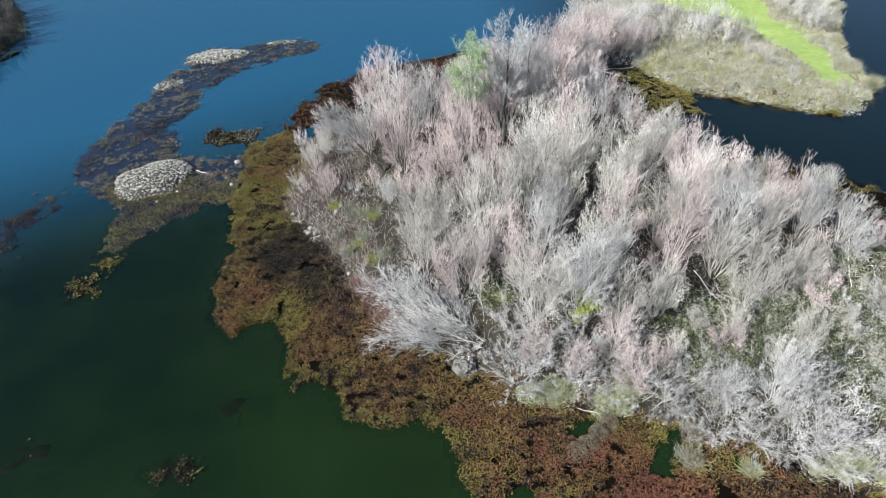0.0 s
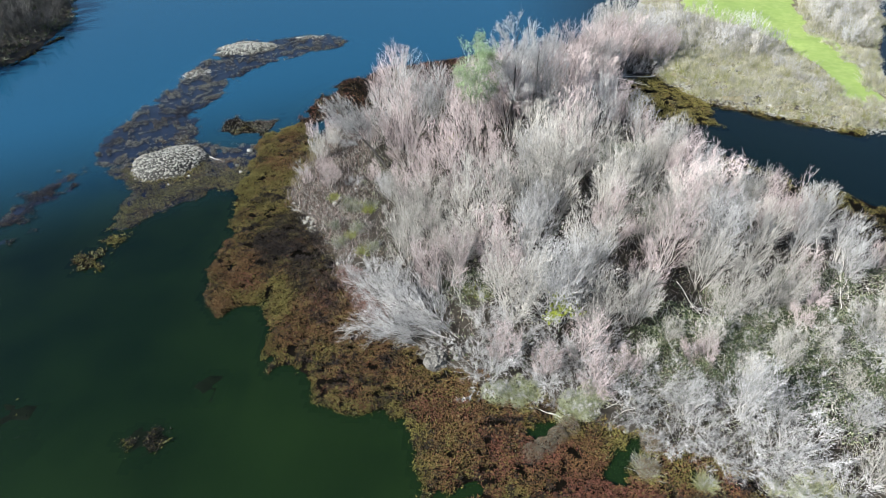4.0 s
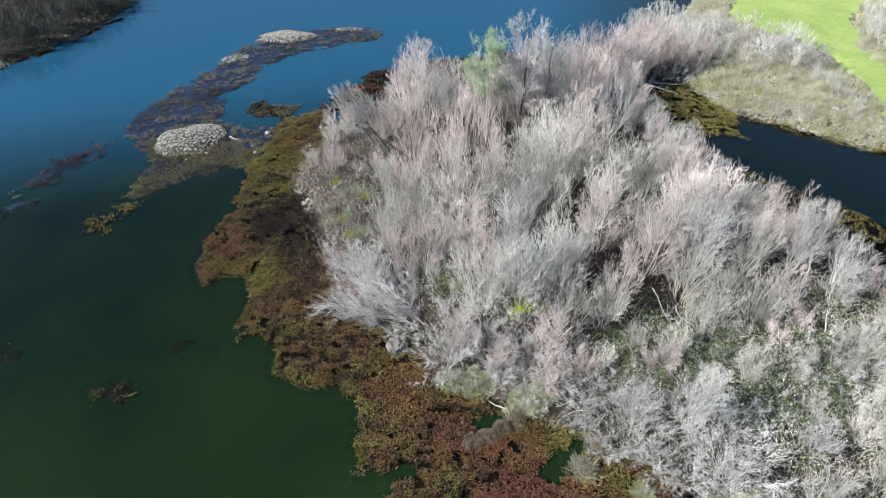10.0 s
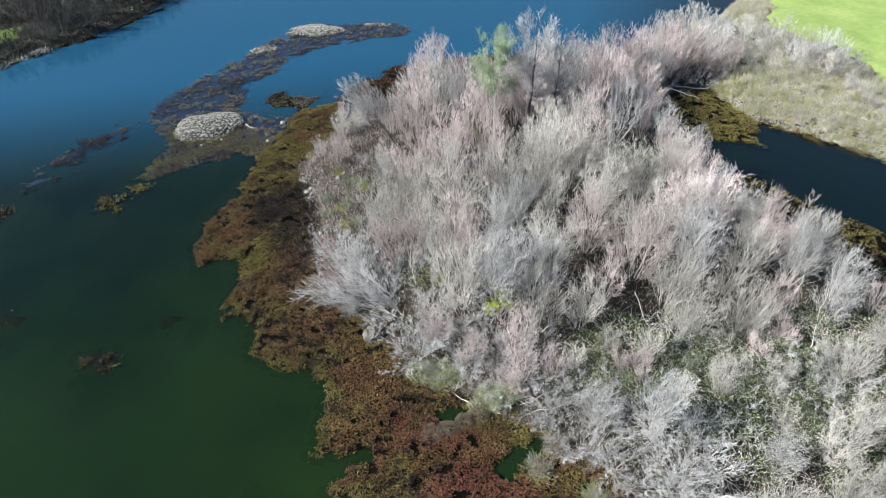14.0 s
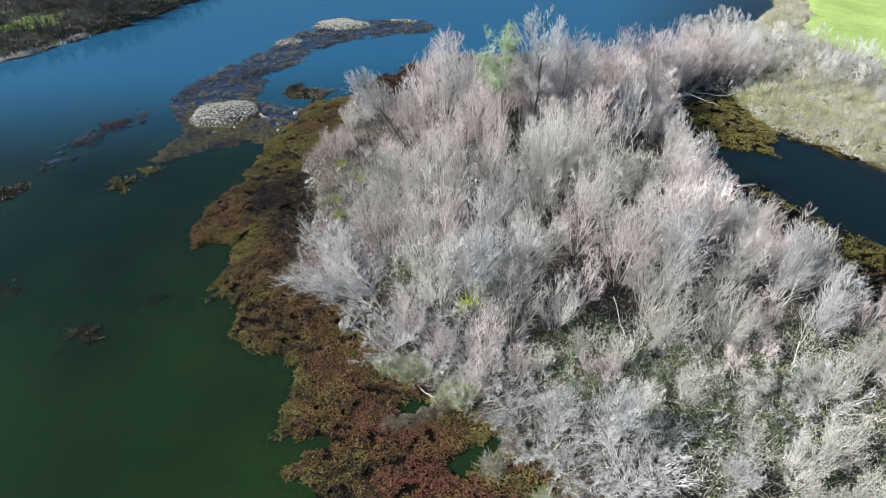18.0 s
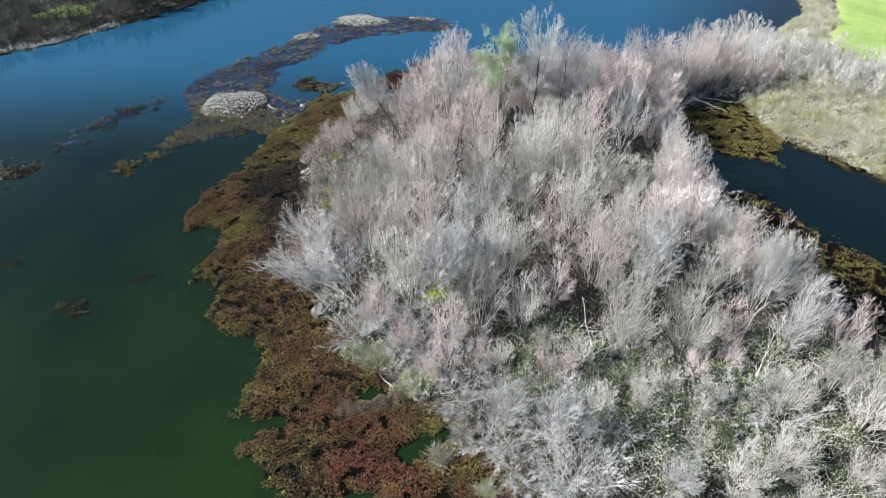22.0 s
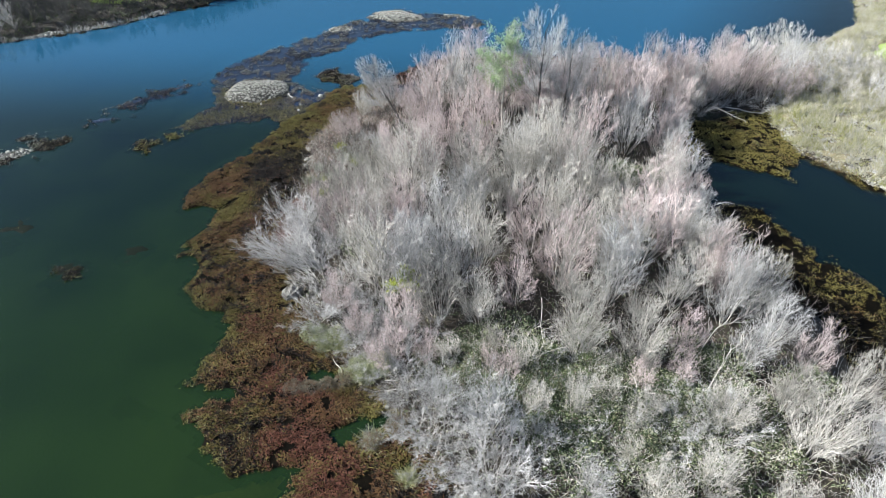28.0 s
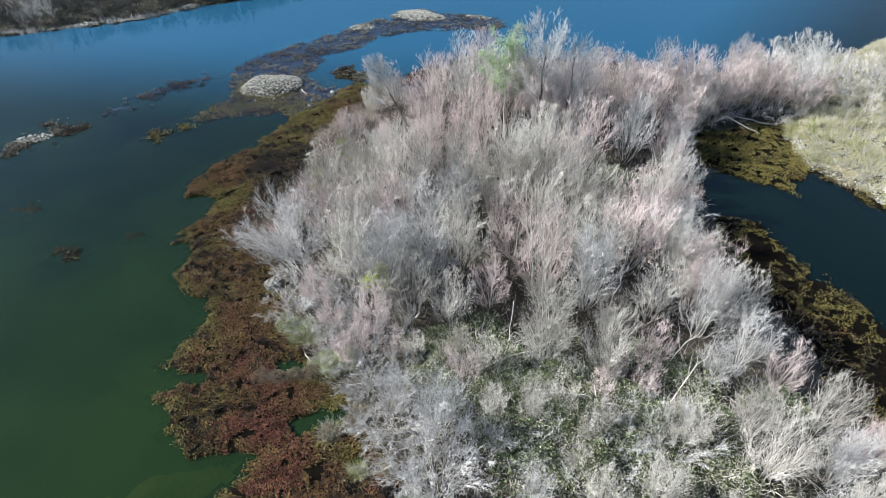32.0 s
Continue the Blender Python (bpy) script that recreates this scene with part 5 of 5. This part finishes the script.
def tufts(name, q, label, mats, weights, H, blades, seed, width=0.03, spread=55, clump=0.0):
    """Many tufts of grass as one growth."""
    rng = np.random.default_rng(seed)
    n = len(q) * blades
    z = ground_height(q[:, 0], q[:, 1])
    P = np.repeat(np.column_stack([q, np.maximum(z, 0) - 0.03]), blades, 0)
    size = np.repeat(H * np.clip(1 + 0.45 * vnoise(q[:, 0], q[:, 1], 2.5, seed) + clump * vnoise(q[:, 0], q[:, 1], 1.1, seed + 1), 0.2, 3) * rng.uniform(0.6, 1.3, len(q)), blades)
    P[:, :2] += rng.normal(0, 0.10, (n, 2))
    az, ti = rng.uniform(0, 6.28, n), np.radians(rng.uniform(5, spread, n))
    D = np.stack([np.cos(az) * np.sin(ti), np.sin(az) * np.sin(ti), np.cos(ti)], 1)
    pts = sweep(P, D, size, np.full(n, -0.15), 2, rng, 0.05)
    s = Soup()
    s.tubes(pts, np.full((n, 2), width), 3, np.repeat(choose([w + 0 * z for w in weights], rng), blades))
    return tagged(new(name, s.mesh(name, mats)), label, "grass", kind="stuff")


PALE = [(24.6, 72.5), (27.6, 68.3), (31.9, 65.9), (36.8, 62.9), (40.3, 61.2), (43.5, 61.4), (48, 66), (50, 75), (54.8, 86), (60, 95), (70, 125), (60, 120), (50, 98), (47, 88), (48, 80), (47.5, 73), (44.5, 65),
        (41.5, 66.5), (42.8, 74), (41, 84), (36, 92), (33, 94), (31, 98), (34.5, 107), (33.8, 118), (35, 140), (30, 130), (31, 112), (27, 101), (22.5, 97), (26, 88), (24, 80)]
rng = np.random.default_rng(19)
q = scatter(PALE, 19000, -0.5, rng)
tufts("dry_grass", q, "tall straw-coloured dry grass on the spit", [M_straw, M_straw_green, M_grey], [1, 0.25 + 0.5 * np.exp(-((q[:, 0] - 27) ** 2 + (q[:, 1] - 73) ** 2) / 12), 0.25], 0.72, 8, 3, width=0.027, spread=70, clump=0.9)
q = scatter(LAWN, 9000, 0.3, rng)
q = q[q[:, 1] < 125]
tufts("lawn_grass", q, "short bright green grass blades", [M_lawnblade, M_straw_green], [1, 0.12], 0.2, 4, 4, width=0.018)
BELT = [(17, 80), (22, 81), (25.5, 79.5), (28, 78.5), (36, 79), (38.4, 78), (39.6, 82), (38.4, 87), (36, 89), (32, 90), (30, 95), (23, 96), (15, 86)]
BELT2 = [(48, 88), (49.5, 80), (51, 81), (54.5, 88), (60, 97), (68, 118), (60, 116), (51, 100)]
for poly, gap, seed, sc in ((BELT, 1.5, 8, 1.0), (BELT2, 1.6, 9, 0.9)):
    for i, (x, y) in enumerate(spread_points(poly, gap, 1500, 0.2, seed)):
        random.seed(i + 900 * seed)
        if x < 27 and y < 84:
            plant(mid_kinds, random.randrange(99), x, y, random.uniform(0.6, 0.95), random.uniform(0, 6.28), random.uniform(2, 14))
        else:
            plant(far_kinds, random.randrange(99), x, y, sc * random.uniform(0.6, 1.05), random.uniform(0, 6.28), random.uniform(0, 8))
# low bushes between the dry grass and the lawn
for i in range(15):
    random.seed(i + 2100)
    f = i / 14
    plant(far_kinds, random.randrange(99), 37.6 + 3.0 * f + random.uniform(-1.1, 0.5), 78.5 - 11.0 * f + random.uniform(-0.8, 0.8), random.uniform(0.28, 0.5) * (1.15 - 0.35 * f), random.uniform(0, 6.28))
# pale pebbles along the water's edge of the spit
rng = np.random.default_rng(29)
edge = np.array(SPIT[:9], float)
k = rng.integers(0, 8, 2600)
f = rng.uniform(0, 1, (2600, 1))
q = edge[k] * (1 - f) + edge[k + 1] * f + rng.normal(0, 0.42, (2600, 2))
sc = rng.uniform(0.03, 0.11, 2600) * (1 + 0.5 * vnoise(q[:, 0], q[:, 1], 1.5, 63))
V = BASE_V[None] * sc[:, None, None] + np.column_stack([q, np.maximum(ground_height(q[:, 0], q[:, 1]), -0.05) + 0.02])[:, None]
F = (BASE_F[None] + (np.arange(2600) * len(BASE_V))[:, None, None]).reshape(-1, 3)
tagged(new("shore_gravel", mesh_of("shore_gravel", V.reshape(-1, 3), F, M_stone_j)), "pale pebbles along the edge of the spit", "gravel", kind="stuff")
reed = tussock(420, 500, [M_straw, M_paleleaf, M_straw], "big pale feathery reed clump at the tip of the spit", "reed_clump", H=2.3, spread=(3, 45), width=0.022)
reed.matrix_basis = pose(47.6, 65.6, floor_z(47.6, 65.6))

# ---- the bank across the water ----
BANK_NEAR = [(-84, 42), (-77.5, 45), (-72.5, 53), (-67, 61.5), (-65, 70), (-62, 80), (-61.3, 90), (-63, 97), (-66, 104), (-74, 115.5), (-86, 122), (-82, 100), (-80, 80), (-86, 60)]
GLADE = [(-77, 66), (-72, 66.5), (-69.5, 71), (-72, 75), (-76, 72)]

for i, (x, y) in enumerate(spread_points(BANK_NEAR, 1.95, 2200, 0.5, 31)):
    if inside(np.array([x]), np.array([y]), GLADE)[0] > -0.6:
        continue
    random.seed(i + 4000)
    k = random.uniform(0.55, 0.95) if y < 75 else random.uniform(0.8, 1.3)
    # pale shrubs at the lit southern end, shade-coloured ones elsewhere
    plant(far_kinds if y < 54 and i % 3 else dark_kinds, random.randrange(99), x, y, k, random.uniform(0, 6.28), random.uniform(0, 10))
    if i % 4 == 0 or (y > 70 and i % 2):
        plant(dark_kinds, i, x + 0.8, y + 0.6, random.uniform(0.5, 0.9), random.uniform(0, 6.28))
rng = np.random.default_rng(23)
f = rng.uniform(0, 1, (420, 1))
k = rng.integers(0, 3, 420)
edge = np.array(BANK[:4], float)
q = edge[k] * (1 - f) + edge[k + 1] * f + rng.normal(0, 0.35, (420, 2)) + np.array([0.3, -0.2])
tufts("drift_sticks", q, "bleached drift sticks along the far waterline", [M_bleached, M_grey], [1, 1], 0.9, 3, 27, width=0.03, spread=88)
q = scatter(BANK_NEAR, 6000, -1.5, rng)
q = q[inside(q[:, 0], q[:, 1], GLADE) < 0.2]
# scrub colours include the bank's shade, here and further back
tufts("bank_scrub", q, "scrub and twigs coloured dark for the far bank's shade", [M_bramble, M_shadetwig, M_straw, M_litter], [1.2, 1.4, 0.05, 0.15], 0.7, 7, 24, width=0.035, spread=70)
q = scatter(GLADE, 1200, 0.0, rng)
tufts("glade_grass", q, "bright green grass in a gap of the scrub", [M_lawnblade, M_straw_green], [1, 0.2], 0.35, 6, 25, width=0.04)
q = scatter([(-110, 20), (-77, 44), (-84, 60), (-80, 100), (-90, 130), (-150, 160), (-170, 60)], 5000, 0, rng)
tufts("bank_scrub", q, "scrub further back on the bank, coloured dark for shade", [M_bramble, M_shadetwig, M_straw, M_litter], [1.2, 1.2, 0.05, 0.2], 1.6, 4, 26, width=0.11, spread=70)
for i, (x, y, a, c, t) in enumerate([(-70.2, 54.6, 3.0, 0.8, 58), (-66.2, 61.6, 2.6, 0.8, 62), (-64.6, 68.4, 1.8, 0.6, 80), (-75.8, 46.4, 2.6, 0.9, 50)]):
    stone_heap("stony_bank", "pale boulders and bleached drift along the far bank", x, y, a, c, t, 0.25, 22, 20, 0.22, 40 + i)
BANK_WEED = [(-76, 44), (-70.4, 51.6), (-65, 60), (-62.8, 70), (-60, 80), (-59.2, 90), (-60, 90), (-61, 80), (-64, 70), (-66.4, 61), (-72, 52.6), (-77, 45)]
weed_mat("floating_weed", BANK_WEED, "thin olive weed fringe along the far bank", 3000, green_colours, top=0.03, cover=-0.2, seed=101, size=0.28)
for src in near_kinds + mid_kinds + far_kinds + low_kinds + dark_kinds:
    if src.matrix_basis.translation.length < 0.01:
        for o in (*src.children_recursive, src):
            bpy.data.objects.remove(o)
